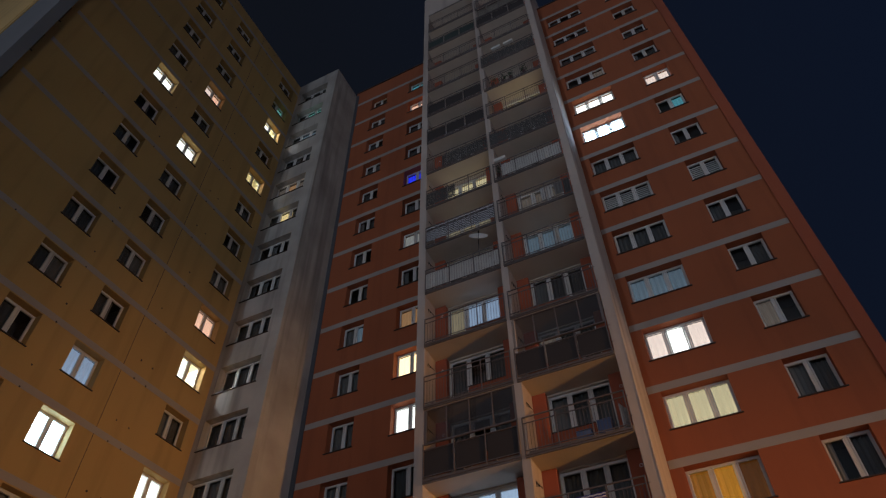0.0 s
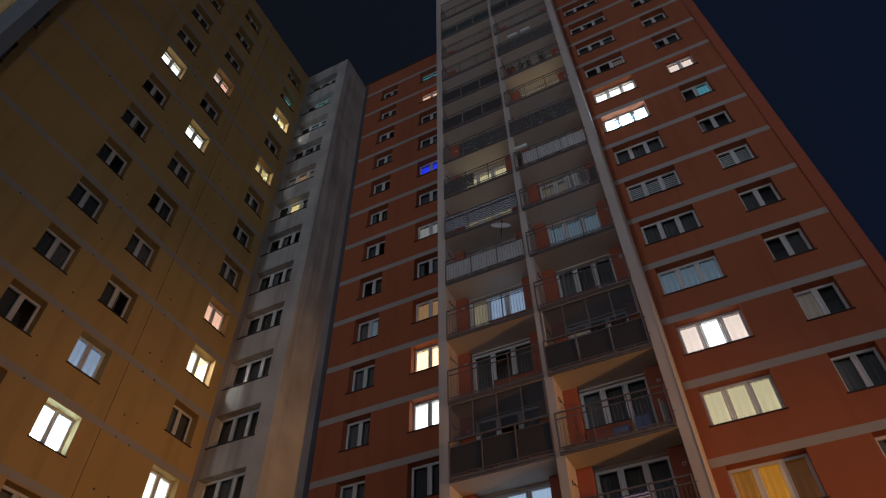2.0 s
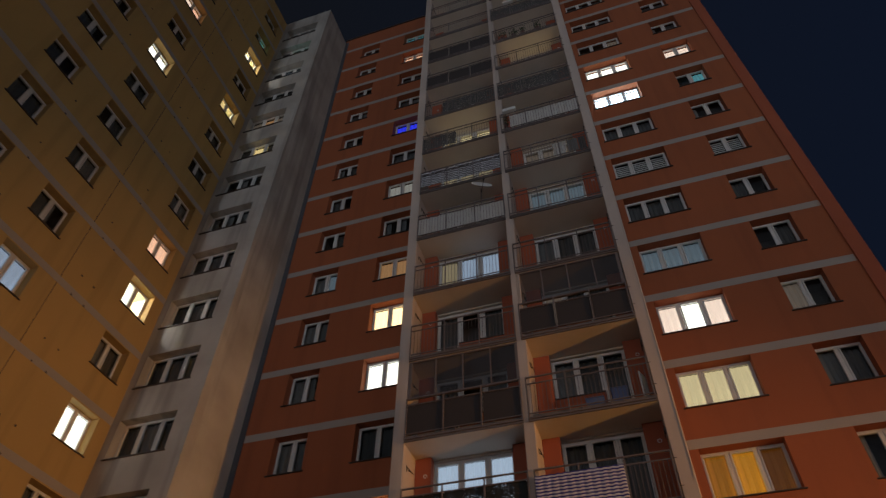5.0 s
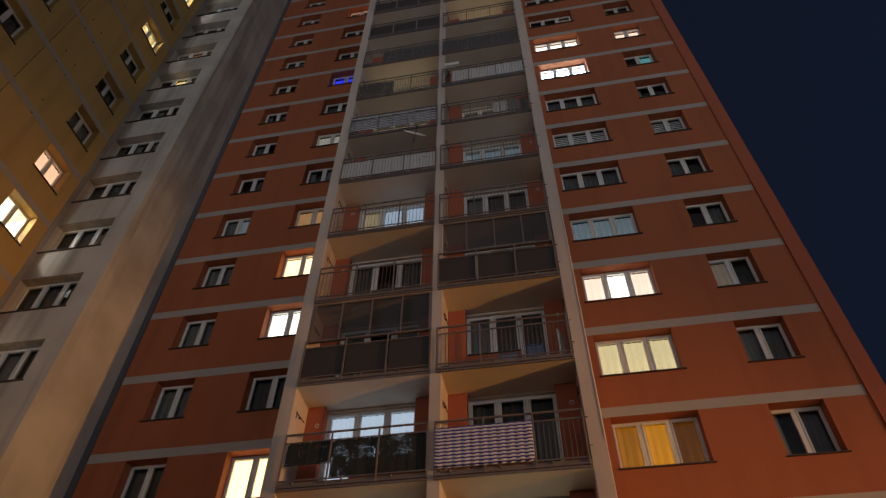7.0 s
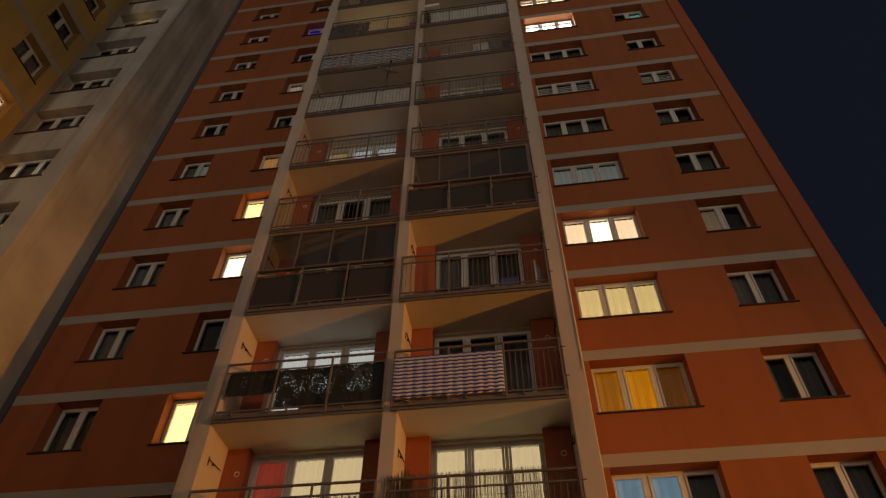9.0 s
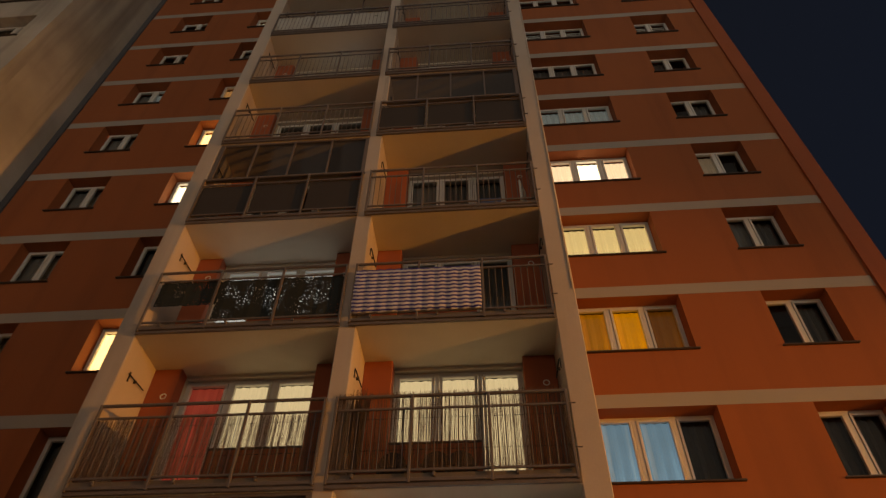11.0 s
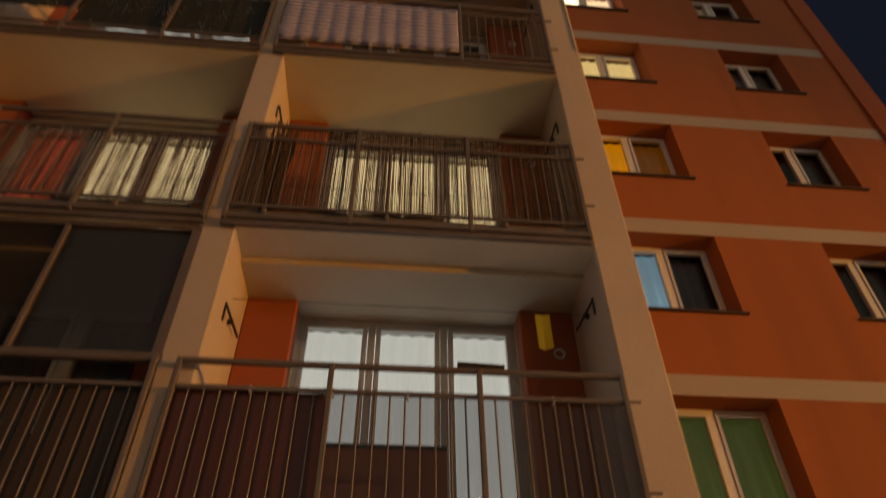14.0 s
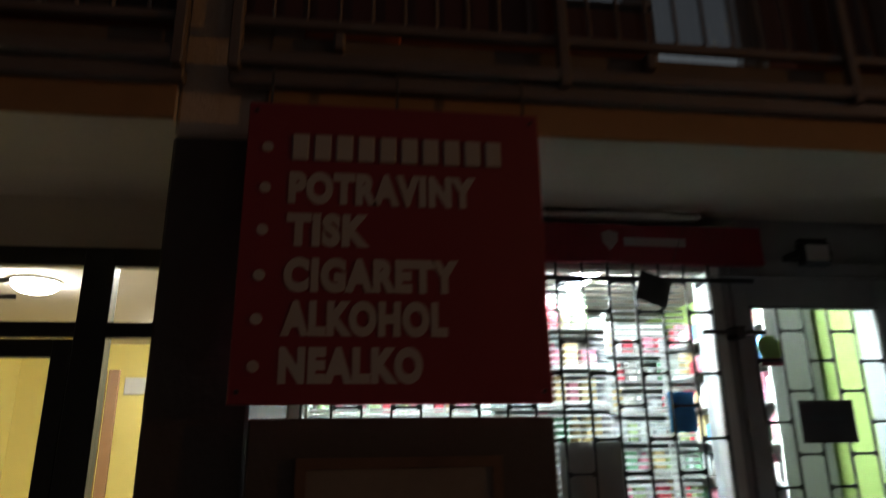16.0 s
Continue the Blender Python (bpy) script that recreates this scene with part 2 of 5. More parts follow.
def striped(name, a, b, period, arc):
    """Cloth with horizontal stripes that sag between its ties."""
    m, nt, p = nodes_of(name)
    co = nt.nodes.new("ShaderNodeTexCoord")
    sep = nt.nodes.new("ShaderNodeSeparateXYZ")
    nt.links.new(co.outputs["Object"], sep.inputs[0])

    def op(kind, x, y):
        n = nt.nodes.new("ShaderNodeMath")
        n.operation = kind
        for s, v in zip(n.inputs, (x, y)):
            if isinstance(v, bpy.types.NodeSocket):
                nt.links.new(v, s)
            else:
                s.default_value = v
        return n.outputs[0]
    bow = op("MULTIPLY", op("ABSOLUTE", op("SINE", op("MULTIPLY", sep.outputs[0], math.pi / 0.196), 0), 0), arc)
    ph = op("FRACT", op("DIVIDE", op("SUBTRACT", sep.outputs[2], bow), period), 0)
    fac = op("GREATER_THAN", ph, 0.5)
    grime = mapped_noise(nt, 7, 4)
    col = mix_color(nt, fac, a, b)
    col = mix_color(nt, ramp(nt, grime.outputs["Fac"], 0.55, 1.3), col, tuple(c * 0.6 for c in a))
    nt.links.new(col, p.inputs["Base Color"])
    p.inputs["Roughness"].default_value = 0.9
    return m


STRIPED = striped("blue_white_striped_cloth", (0.56, 0.53, 0.56), (0.035, 0.028, 0.2), 0.086, 0.02)
WOVEN = striped("grey_woven_screen", (0.55, 0.55, 0.58), (0.03, 0.03, 0.035), 0.12, 0.03)


def netting(name, color, holes):
    """Coarse shade netting, worn through in spots."""
    m, nt, p = nodes_of(name)
    out = nt.nodes["Material Output"]
    p.inputs["Base Color"].default_value = (*color, 1)
    p.inputs["Roughness"].default_value = 0.9
    a, b = mapped_noise(nt, 34, 1), mapped_noise(nt, 2.2, 2)
    tr = nt.nodes.new("ShaderNodeBsdfTransparent")
    mx = nt.nodes.new("ShaderNodeMixShader")
    k = nt.nodes.new("ShaderNodeMath")
    k.operation = "MULTIPLY"
    nt.links.new(ramp(nt, a.outputs["Fac"], 0.635, 0.67), k.inputs[0])
    nt.links.new(ramp(nt, b.outputs["Fac"], holes, holes + 0.12), k.inputs[1])
    nt.links.new(k.outputs[0], mx.inputs[0])
    nt.links.new(p.outputs[0], mx.inputs[1])
    nt.links.new(tr.outputs[0], mx.inputs[2])
    nt.links.new(mx.outputs[0], out.inputs[0])
    return m


NETTING = netting("black_shade_netting", (0.012, 0.015, 0.014), 0.46)
GAUZE = netting("grey_shade_gauze", (0.07, 0.068, 0.065), 0.3)

# ---- mesh helpers ----
def add_box(bm, x0, x1, y0, y1, z0, z1, bevel=0.0):
    m = Matrix.LocRotScale(((x0 + x1) / 2, (y0 + y1) / 2, (z0 + z1) / 2), None, (abs(x1 - x0), abs(y1 - y0), abs(z1 - z0)))
    g = bmesh.ops.create_cube(bm, size=1, matrix=m)
    if bevel:
        es = list({e for v in g["verts"] for e in v.link_edges})
        bmesh.ops.bevel(bm, geom=es, offset=bevel, segments=1, affect="EDGES")
    return g


def thicken(bm, depth):
    bm.normal_update()
    bmesh.ops.solidify(bm, geom=bm.faces[:], thickness=depth)
    bmesh.ops.recalc_face_normals(bm, faces=bm.faces[:])


def add_rod(bm, a, b, r, n=8):
    a, b = Vector(a), Vector(b)
    d = b - a
    m = Matrix.Translation((a + b) / 2) @ d.to_track_quat("Z", "Y").to_matrix().to_4x4()
    return bmesh.ops.create_cone(bm, cap_ends=True, segments=n, radius1=r, radius2=r, depth=d.length, matrix=m)


def to_mesh(bm, name, material):
    me = bpy.data.meshes.new(name)
    bm.to_mesh(me)
    bm.free()
    if material:
        me.materials.append(material)
    return me


CACHE = {}


def part(name, build, material, parent, label="", key=None, at=(0, 0, 0), rz=0.0):
    """One mesh object under a thing; alike parts with the same key share their mesh."""
    k = (key, material.name) if key else None
    me = CACHE.get(k) if k else None
    if me is None:
        if callable(build):
            bm = bmesh.new()
            build(bm)
        else:
            bm = build
        me = to_mesh(bm, name, material)
        if k:
            CACHE[k] = me
    ob = new(name, me)
    ob.parent = parent
    ob.matrix_basis = pose(*at, 0, 0, rz)
    if label:
        ob["label"] = label
    return ob


def box_part(name, dims, material, parent, label="", bevel=0.0, at=(0, 0, 0), rz=0.0):
    return part(name, lambda bm: add_box(bm, *dims, bevel), material, parent, label, key=(name, dims, bevel), at=at, rz=rz)


def empty(name, m, label="", category="", group="", kind=""):
    ob = new(name)
    ob.matrix_basis = m
    return tagged(ob, label, category, group, kind)


def solid(name, dims, material, label="", category="", kind="structure", bevel=0.0):
    bm = bmesh.new()
    add_box(bm, *dims, bevel)
    return tagged(new(name, to_mesh(bm, name, material)), label, category, "", kind)


def wall_with_openings(name, u0, u1, v0, v1, depth, holes, m, material, label):
    """A thick wall whose outer face lies in the local plane y = 0; holes (u0, u1, v0, v1) go right through it."""
    us = sorted({round(a, 4) for a in [u0, u1] + [h[i] for h in holes for i in (0, 1)]})
    vs = sorted({round(a, 4) for a in [v0, v1] + [h[i] for h in holes for i in (2, 3)]})
    nu, nv = len(us) - 1, len(vs) - 1
    full = [[True] * nv for _ in range(nu)]
    for h in holes:
        for i in range(nu):
            cu = (us[i] + us[i + 1]) / 2
            if h[0] < cu < h[1]:
                for j in range(nv):
                    if h[2] < (vs[j] + vs[j + 1]) / 2 < h[3]:
                        full[i][j] = False
    verts, index, faces = [], {}, []

    def vert(i, y, j):
        k = (i, y, j)
        if k not in index:
            index[k] = len(verts)
            verts.append((us[i], depth * y, vs[j]))
        return index[k]

    def filled(i, j):
        return 0 <= i < nu and 0 <= j < nv and full[i][j]

    for i in range(nu):
        for j in range(nv):
            if not full[i][j]:
                continue
            faces.append([vert(i, 0, j), vert(i + 1, 0, j), vert(i + 1, 0, j + 1), vert(i, 0, j + 1)])
            faces.append([vert(i, 1, j), vert(i, 1, j + 1), vert(i + 1, 1, j + 1), vert(i + 1, 1, j)])
            if not filled(i - 1, j):
                faces.append([vert(i, 0, j), vert(i, 0, j + 1), vert(i, 1, j + 1), vert(i, 1, j)])
            if not filled(i + 1, j):
                faces.append([vert(i + 1, 0, j), vert(i + 1, 1, j), vert(i + 1, 1, j + 1), vert(i + 1, 0, j + 1)])
            if not filled(i, j - 1):
                faces.append([vert(i, 0, j), vert(i, 1, j), vert(i + 1, 1, j), vert(i + 1, 0, j)])
            if not filled(i, j + 1):
                faces.append([vert(i, 0, j + 1), vert(i + 1, 0, j + 1), vert(i + 1, 1, j + 1), vert(i, 1, j + 1)])
    me = bpy.data.meshes.new(name)
    me.from_pydata(verts, [], faces)
    me.materials.append(material)
    ob = new(name, me)
    ob.matrix_basis = m
    return tagged(ob, label, "wall", "", "structure")

# ---- plan ----
S = 2.835                      # storey height
FACADE = 20.32                  # orange front
FRONT = 17.75                  # front of the balcony stack
BACK = 18.92                   # back wall of the balconies
YELLOW_X = -20.55              # plane of the ochre front
TOWER_Y = 17.65                # front of the white stair tower
SLAB = [2.77 + S * j for j in range(17)]      # undersides of balcony slabs
SILL_A = [3.99 + 2.808 * j for j in range(15)]   # orange front window sills
SILL_Y = [12.25 + 2.84 * (k - 4) for k in range(1, 16)]   # ochre front window sills
SILL_T = [12.36 + 2.835 * (k - 4) for k in range(1, 16)]   # tower window sills
TOP = 46.8
TX = (-20.22, -17.86)
TH = 1.5
TOWER_TOP = 46.45

# unseen ground, made pale so that it reflects light up under the balconies
solid("ground", (-400, 400, -400, 400, -0.4, 0.0), BOUNCE_PAVING, "unseen concrete paving, pale to bounce light up to the soffits", "ground")

# ---- windows ----
N_WINDOW = [0]


def cloth(bm, x0, x1, z0, z1, y, waves=0.025, step=0.05):
    """A hanging cloth with soft folds."""
    n = max(2, int((x1 - x0) / step))
    top, bot = [], []
    for i in range(n + 1):
        x = x0 + (x1 - x0) * i / n
        dy = waves * math.sin(i * 1.7 + x * 3.1)
        top.append(bm.verts.new((x, y + dy * 0.5, z1)))
        bot.append(bm.verts.new((x, y + dy, z0)))
    for i in range(n):
        bm.faces.new((bot[i], bot[i + 1], top[i + 1], top[i]))


def sheet(bm, x0, x1, y, z0, z1):
    """One sheet that faces the street."""
    bm.faces.new([bm.verts.new(q) for q in ((x0, y, z0), (x1, y, z0), (x1, y, z1), (x0, y, z1))])


def build_window(m, w, h, leaves, look_of, label, inset=0.35, sill=True, door=None):
    """A plastic window in an opening w x h; local origin: middle of the opening's lower edge on the outer face.
    look_of: one entry a leaf: a key of LIT, or dark, net, drape, half, blind."""
    N_WINDOW[0] += 1
    win = empty(f"window_{N_WINDOW[0]}", m, label, "window", "", "structure")
    f, y0, y1 = 0.065, inset, inset + 0.07
    widths = [w / leaves] * leaves

    def frame_mesh(bm):
        add_box(bm, -w / 2, w / 2, y0, y1, 0, f)
        add_box(bm, -w / 2, w / 2, y0, y1, h - f, h)
        add_box(bm, -w / 2, -w / 2 + f, y0, y1, f, h - f)
        add_box(bm, w / 2 - f, w / 2, y0, y1, f, h - f)
        for i in range(1, leaves):
            x = -w / 2 + w * i / leaves
            add_box(bm, x - f * 0.55, x + f * 0.55, y0, y1, f, h - f)
    part("window_frame", frame_mesh, PVC, win, "white plastic frame", key=("wf", w, h, leaves, inset))

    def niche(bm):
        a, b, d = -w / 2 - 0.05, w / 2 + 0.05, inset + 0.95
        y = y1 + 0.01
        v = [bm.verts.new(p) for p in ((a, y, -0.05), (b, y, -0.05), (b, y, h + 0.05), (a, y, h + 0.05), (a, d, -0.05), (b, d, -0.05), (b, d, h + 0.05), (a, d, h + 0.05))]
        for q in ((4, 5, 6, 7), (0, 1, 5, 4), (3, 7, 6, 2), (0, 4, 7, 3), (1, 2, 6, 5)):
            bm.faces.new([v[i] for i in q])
    # unlit rooms: their darkness is put into a near-black colour
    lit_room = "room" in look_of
    part("room", niche, CREAM if lit_room else ROOM_SHADE, win, "cream room with its lamp on" if lit_room else "near-black box for the dark of an unlit room", key=("niche", w, h, inset))
    lw = w / leaves
    for i in range(leaves):
        a, b = -w / 2 + lw * i, -w / 2 + lw * (i + 1)
        cx = (a + b) / 2

        def sash(bm):
            g = 0.05
            x0, x1 = -lw / 2 + 0.045, lw / 2 - 0.045
            z0, z1 = f - 0.01, h - f + 0.01
            ya, yb = y0 - 0.018, y1 - 0.01
            add_box(bm, x0, x1, ya, yb, z0, z0 + g, 0.006)
            add_box(bm, x0, x1, ya, yb, z1 - g, z1, 0.006)
            add_box(bm, x0, x0 + g, ya, yb, z0 + g, z1 - g, 0.006)
            add_box(bm, x1 - g, x1, ya, yb, z0 + g, z1 - g, 0.006)
        leaf_frame = part("sash", sash, PVC, win, key=("sash", lw, h, inset), at=(cx, 0, 0))
        part("pane", lambda bm: sheet(bm, -lw / 2 + 0.085, lw / 2 - 0.085, y0 + 0.02, f + 0.03, h - f - 0.03), GLASS, leaf_frame, key=("pane", lw, h, inset)).visible_shadow = False
        kind = look_of[i % len(look_of)]
        zt = h - 0.04
        if kind in LIT:
            part("curtain", lambda bm: cloth(bm, -lw / 2 + 0.01, lw / 2 - 0.01, 0.03, zt, y1 + 0.1), LIT[kind], win, "curtain with its own glow in place of room light", key=("cur", lw, h, inset), at=(cx, 0, 0))
        elif kind == "grey":
            part("curtain", lambda bm: cloth(bm, -lw / 2 + 0.01, lw / 2 - 0.01, 0.03, zt, y1 + 0.1), CURTAIN, win, "grey net curtain", key=("cur", lw, h, inset), at=(cx, 0, 0))
        elif kind == "drape":
            part("curtain", lambda bm: cloth(bm, -lw / 2 + 0.01, lw / 2 - 0.01, 0.03, zt, y1 + 0.12, 0.04), DRAPE, win, "dark drawn drape", key=("drp", lw, h, inset), at=(cx, 0, 0))
        elif kind == "half":
            part("curtain", lambda bm: cloth(bm, -lw / 2 + 0.01, -lw * 0.08, 0.03, zt, y1 + 0.1), CURTAIN, win, "grey net curtain half drawn", key=("hlf", lw, h, inset), at=(cx, 0, 0))
        elif kind == "blind":
            def slats(bm):
                n = int((h - 0.2) / 0.125)
                for s in range(n):
                    z = 0.1 + s * 0.125
                    add_box(bm, -lw / 2 + 0.09, lw / 2 - 0.09, y1 + 0.02, y1 + 0.03, z, z + 0.075)
            part("blind", slats, BLIND, win, "pale slatted blind", key=("bld", lw, h, inset), at=(cx, 0, 0))
    if sill:
        part("window_sill", lambda bm: add_box(bm, -w / 2 - 0.06, w / 2 + 0.06, -0.06, y0 - 0.002, -0.035, -0.003, 0.005), SILL, win, "brown sheet-metal sill", key=("sill", w, inset))
    return win


def dark_look(seed, leaves):
    r = random.Random(seed)
    return [r.choice(("dark", "drape", "grey", "drape", "half", "drape", "drape", "drape")) for _ in range(leaves)]


# orange block: front wall with window columns either side of the balconies
R_X, Q_X = (-1.57, 0.69), (2.43, 3.79)
LR_X, LQ_X = (-12.4, -10.12), (-15.58, -14.25)
WH = 1.475
R_LOOK = {0: ["green"], 1: ["sky", "sky", "drape"], 2: ["ochre", "amber", "rust"], 3: ["pale"], 4: ["peach", "white", "peach"], 5: ["dimcool"], 6: ["drape"], 7: ["blind"], 8: ["drape"], 9: ["cool"], 10: ["white"], 11: ["dark", "dark", "dim"]}
Q_LOOK = {4: ["dim", "dark"], 7: ["blind"], 9: ["dark", "cyan"], 10: ["peach"]}
LR_LOOK = {2: ["hearth"], 3: ["drape"], 4: ["white"], 5: ["hearth"], 6: ["honey"], 8: ["warm_net", "warm_net", "grey"], 10: ["blue"], 13: ["salmon"], 14: ["cyan"]}
LQ_LOOK = {4: ["grey", "half"], 3: ["grey"], 5: ["grey", "grey"], 6: ["grey", "dimcool"]}
holes = []
for cx in (R_X, Q_X, LR_X, LQ_X):
    for z in SILL_A:
        holes.append((cx[0], cx[1], z, z + WH))
    holes.append((cx[0], cx[1], 1.2, 2.69))
wall_with_openings("wall_orange_right", -2.0, 5.32, 0, TOP, 0.5, [h for h in holes if h[0] > -2], pose(0, FACADE, 0), ORANGE, "orange rendered front of a tall housing block")
wall_with_openings("wall_orange_left", -17.1, -9.8, 0, TOP, 0.5, [h for h in holes if h[0] < -9], pose(0, FACADE, 0), ORANGE, "orange rendered front of a tall housing block")
for cx, looks, leaves in ((R_X, R_LOOK, 3), (Q_X, Q_LOOK, 2), (LR_X, LR_LOOK, 3), (LQ_X, LQ_LOOK, 2)):
    for j in range(-1, 15):
        z = SILL_A[j] if j >= 0 else 1.2
        lk = looks.get(j) or dark_look(f"{cx}{j}", leaves)
        lit = lk[0] in LIT
        build_window(pose((cx[0] + cx[1]) / 2, FACADE, z), cx[1] - cx[0], WH, leaves, lk, ("lit" if lit else "dark") + f" {'three' if leaves == 3 else 'two'}-leaf white plastic window in the orange front")

for j in range(0, 16):
    z = SILL_A[0] - 1.33 + 2.808 * j
    solid(f"band_right_{j}", (-1.98, 4.86, FACADE - 0.004, FACADE + 0.05, z + 0.0, z + 0.30), BAND, "grey painted band across the orange front", "band")
    solid(f"band_left_{j}", (-16.87, -9.8, FACADE - 0.004, FACADE + 0.05, z + 0.0, z + 0.30), BAND, "grey painted band across the orange front", "band")
solid("corner_strip", (4.89, 5.36, FACADE - 0.06, FACADE + 0.3, 0, TOP), ORANGE_DEEP, "orange rendered corner strip of the block", "wall")
solid("parapet_cap", (-17.1, 5.4, FACADE - 0.08, FACADE + 0.5, TOP, TOP + 0.06), SILL, "dark sheet-metal parapet cap", "trim")
solid("wall_orange_side", (4.92, 5.32, FACADE + 0.5, 33, 0, TOP), ORANGE, "orange rendered end wall", "wall")
solid("wall_orange_back", (-32, 5.32, 33, 33.4, 0, TOP), ORANGE, "orange rendered rear wall", "wall")
solid("roof_orange", (-17.2, 5.0, FACADE + 0.5, 33, TOP - 0.4, TOP - 0.1), ROOF, "flat felt roof", "roof")

JOINT = surface("dark_joint_sheet", (0.07, 0.07, 0.08), grain=30)
solid("corner_joint", (-17.1, -16.88, FACADE - 0.05, FACADE + 0.05, 0, TOWER_TOP), JOINT, "dark grey joint cover between tower and orange front", "trim")

# white stair tower
wall_with_openings("wall_tower_front", -20.55, -17.1, 0, TOWER_TOP, 0.4, [(TX[0], TX[1], z, z + TH) for z in SILL_T if z > 1], pose(0, TOWER_Y, 0), WHITE, "white rendered stair tower front with stains")
solid("wall_tower_side", (-17.5, -17.1, TOWER_Y + 0.4, FACADE, 0, TOWER_TOP), WHITE, "white rendered stair tower side wall", "wall")
solid("tower_roof", (-20.6, -17.1, TOWER_Y + 0.4, FACADE, TOWER_TOP - 0.4, TOWER_TOP - 0.1), ROOF, "flat felt roof", "roof")
T_LOOK = {13: ["drape", "mint", "mint"], 12: ["drape", "dimcool", "dimcool"], 10: ["dim", "honey", "dim"], 9: ["drape", "yellow", "drape"]}
for k, z in enumerate(SILL_T):
    if z > 1:
        build_window(pose((TX[0] + TX[1]) / 2, TOWER_Y, z), TX[1] - TX[0], TH, 3, T_LOOK.get(k) or dark_look(f"t{k}", 3), "dark three-leaf stairwell window in the white tower", inset=0.36)

# ochre front, running towards the camera
YC = [(15.7, 17.08), (10.93, 12.31), (8.0, 9.38), (2.75, 3.42)]
YH = 1.42
Y_LOOK = [
    {3: ["white"], 5: ["white"], 6: ["salmon"], 7: ["grey"], 10: ["yellow"], 12: ["white"], 13: ["drape", "mint"]},
    {3: ["cool"], 4: ["net"], 9: ["white"], 11: ["peach", "salmon"], 14: ["grey"]},
    {10: ["white"]},
    {},
]
yholes = [(a, b, z, z + YH) for a, b in YC for z in SILL_Y if z > 1]
YM = pose(YELLOW_X, 0, 0, 0, 0, 90)
wall_with_openings("wall_ochre", 2.3, TOWER_Y, 0, 46.4, 0.5, yholes, YM, YELLOW, "ochre rendered front of the neighbouring housing block")
for c, (a, b) in enumerate(YC):
    for k, z in enumerate(SILL_Y):
        if z > 1:
            lk = Y_LOOK[c].get(k) or dark_look(f"y{c}{k}", 2)
            if c == 0 and k in (5, 10, 12):
                lk = [lk[0], "room"]
            build_window(YM @ pose((a + b) / 2, 0, z), b - a, YH, 2 if b - a > 1 else 1, lk, ("lit" if lk[0] in LIT else "dark") + " white plastic window in the ochre front")
# bulbs in three corner rooms throw light through the open curtain on the tower
for k, power in ((5, 230), (10, 60), (12, 170)):
    lamp("room_lamp", "POINT", (YELLOW_X - 1.2, 16.0, SILL_Y[k] + 1.32), power, (1.0, 0.86, 0.66), 0.05)
for k, z in enumerate(SILL_Y):
    solid(f"band_ochre_{k}", (YELLOW_X - 0.05, YELLOW_X + 0.004, 3.66, TOWER_Y - 0.005, z + YH + 0.05, z + YH + 0.33), BAND, "grey painted band across the ochre front", "band")
solid("ochre_roof", (-33, YELLOW_X - 0.4, 2.6, 33, 45.9, 46.2), ROOF, "flat felt roof", "roof")
solid("wall_ochre_back", (-33, -32.6, 2.6, 33, 0, 46.4), YELLOW, "ochre rendered rear wall", "wall")


# a pale wall in dim light: the dimness is in its dark grey colour
solid("fin_ochre", (YELLOW_X + 0.002, -16.7, 2.34, 2.74, 0, 51), DIMMED_FIN, "pale side wall of the next balcony stack, its dimness put into dark grey", "wall")
solid("wall_ochre_end", (-33, YELLOW_X - 0.4, 2.28, 2.6, 0, 46.4), YELLOW, "ochre rendered end wall", "wall")
solid("panel_seam", (YELLOW_X - 0.02, YELLOW_X + 0.003, 13.11, 13.135, 0, 46.4), SILL, "dark joint between two facade panels", "seam")
bm = bmesh.new()
for k in range(16):
    for y in (13.76, 14.39, 9.9, 6.6):
        for dz in (-0.75, 0.15):
            if (k * 7 + int(y * 3)) % 5 and y > 9 or dz < 0 and k % 3 == 0:
                add_rod(bm, (YELLOW_X - 0.01, y + 0.02 * (k % 3), 14.5 + 2.84 * (k - 4) + dz * 1.0), (YELLOW_X + 0.012, y + 0.02 * (k % 3), 14.5 + 2.84 * (k - 4) + dz), 0.035 + 0.008 * (k % 2), 7)
tagged(new("wall_anchors", to_mesh(bm, "wall_anchors", SILL)), "small dark wall anchors dotted over the ochre front", "anchor", "", "stuff")

# ---- balcony stack ----
FIN_TOP = 51.5
PARAPET = 1.13                 # low walls under the balcony windows
BAYS = [(-9.45, -5.98), (-5.68, -2.38)]
PIER = 18.68                   # front of the orange piers beside the balcony doors
solid("fin_left", (-9.82, -9.45, FRONT, FACADE + 0.1, 0, FIN_TOP), FIN, "pale rendered side wall of the balcony stack", "wall", bevel=0.015)
solid("fin_right", (-2.38, -2.0, FRONT, FACADE + 0.1, 0, FIN_TOP), FIN, "pale rendered side wall of the balcony stack", "wall", bevel=0.015)
solid("pillar_middle", (-5.98, -5.68, FRONT, BACK, 2.5, FIN_TOP), FIN, "pale rendered wall between the two balcony bays", "wall", bevel=0.015)
solid("stack_roof", (-9.45, -2.38, FRONT + 0.1, 33, FIN_TOP - 0.5, FIN_TOP - 0.2), ROOF, "flat felt roof", "roof")
solid("stack_back_left", (-9.82, -9.45, FACADE + 0.1, 33, 40, FIN_TOP), FIN, "pale rendered side wall over the roof", "wall")
solid("stack_back_right", (-2.38, -2.0, FACADE + 0.1, 33, 40, FIN_TOP), FIN, "pale rendered side wall over the roof", "wall")
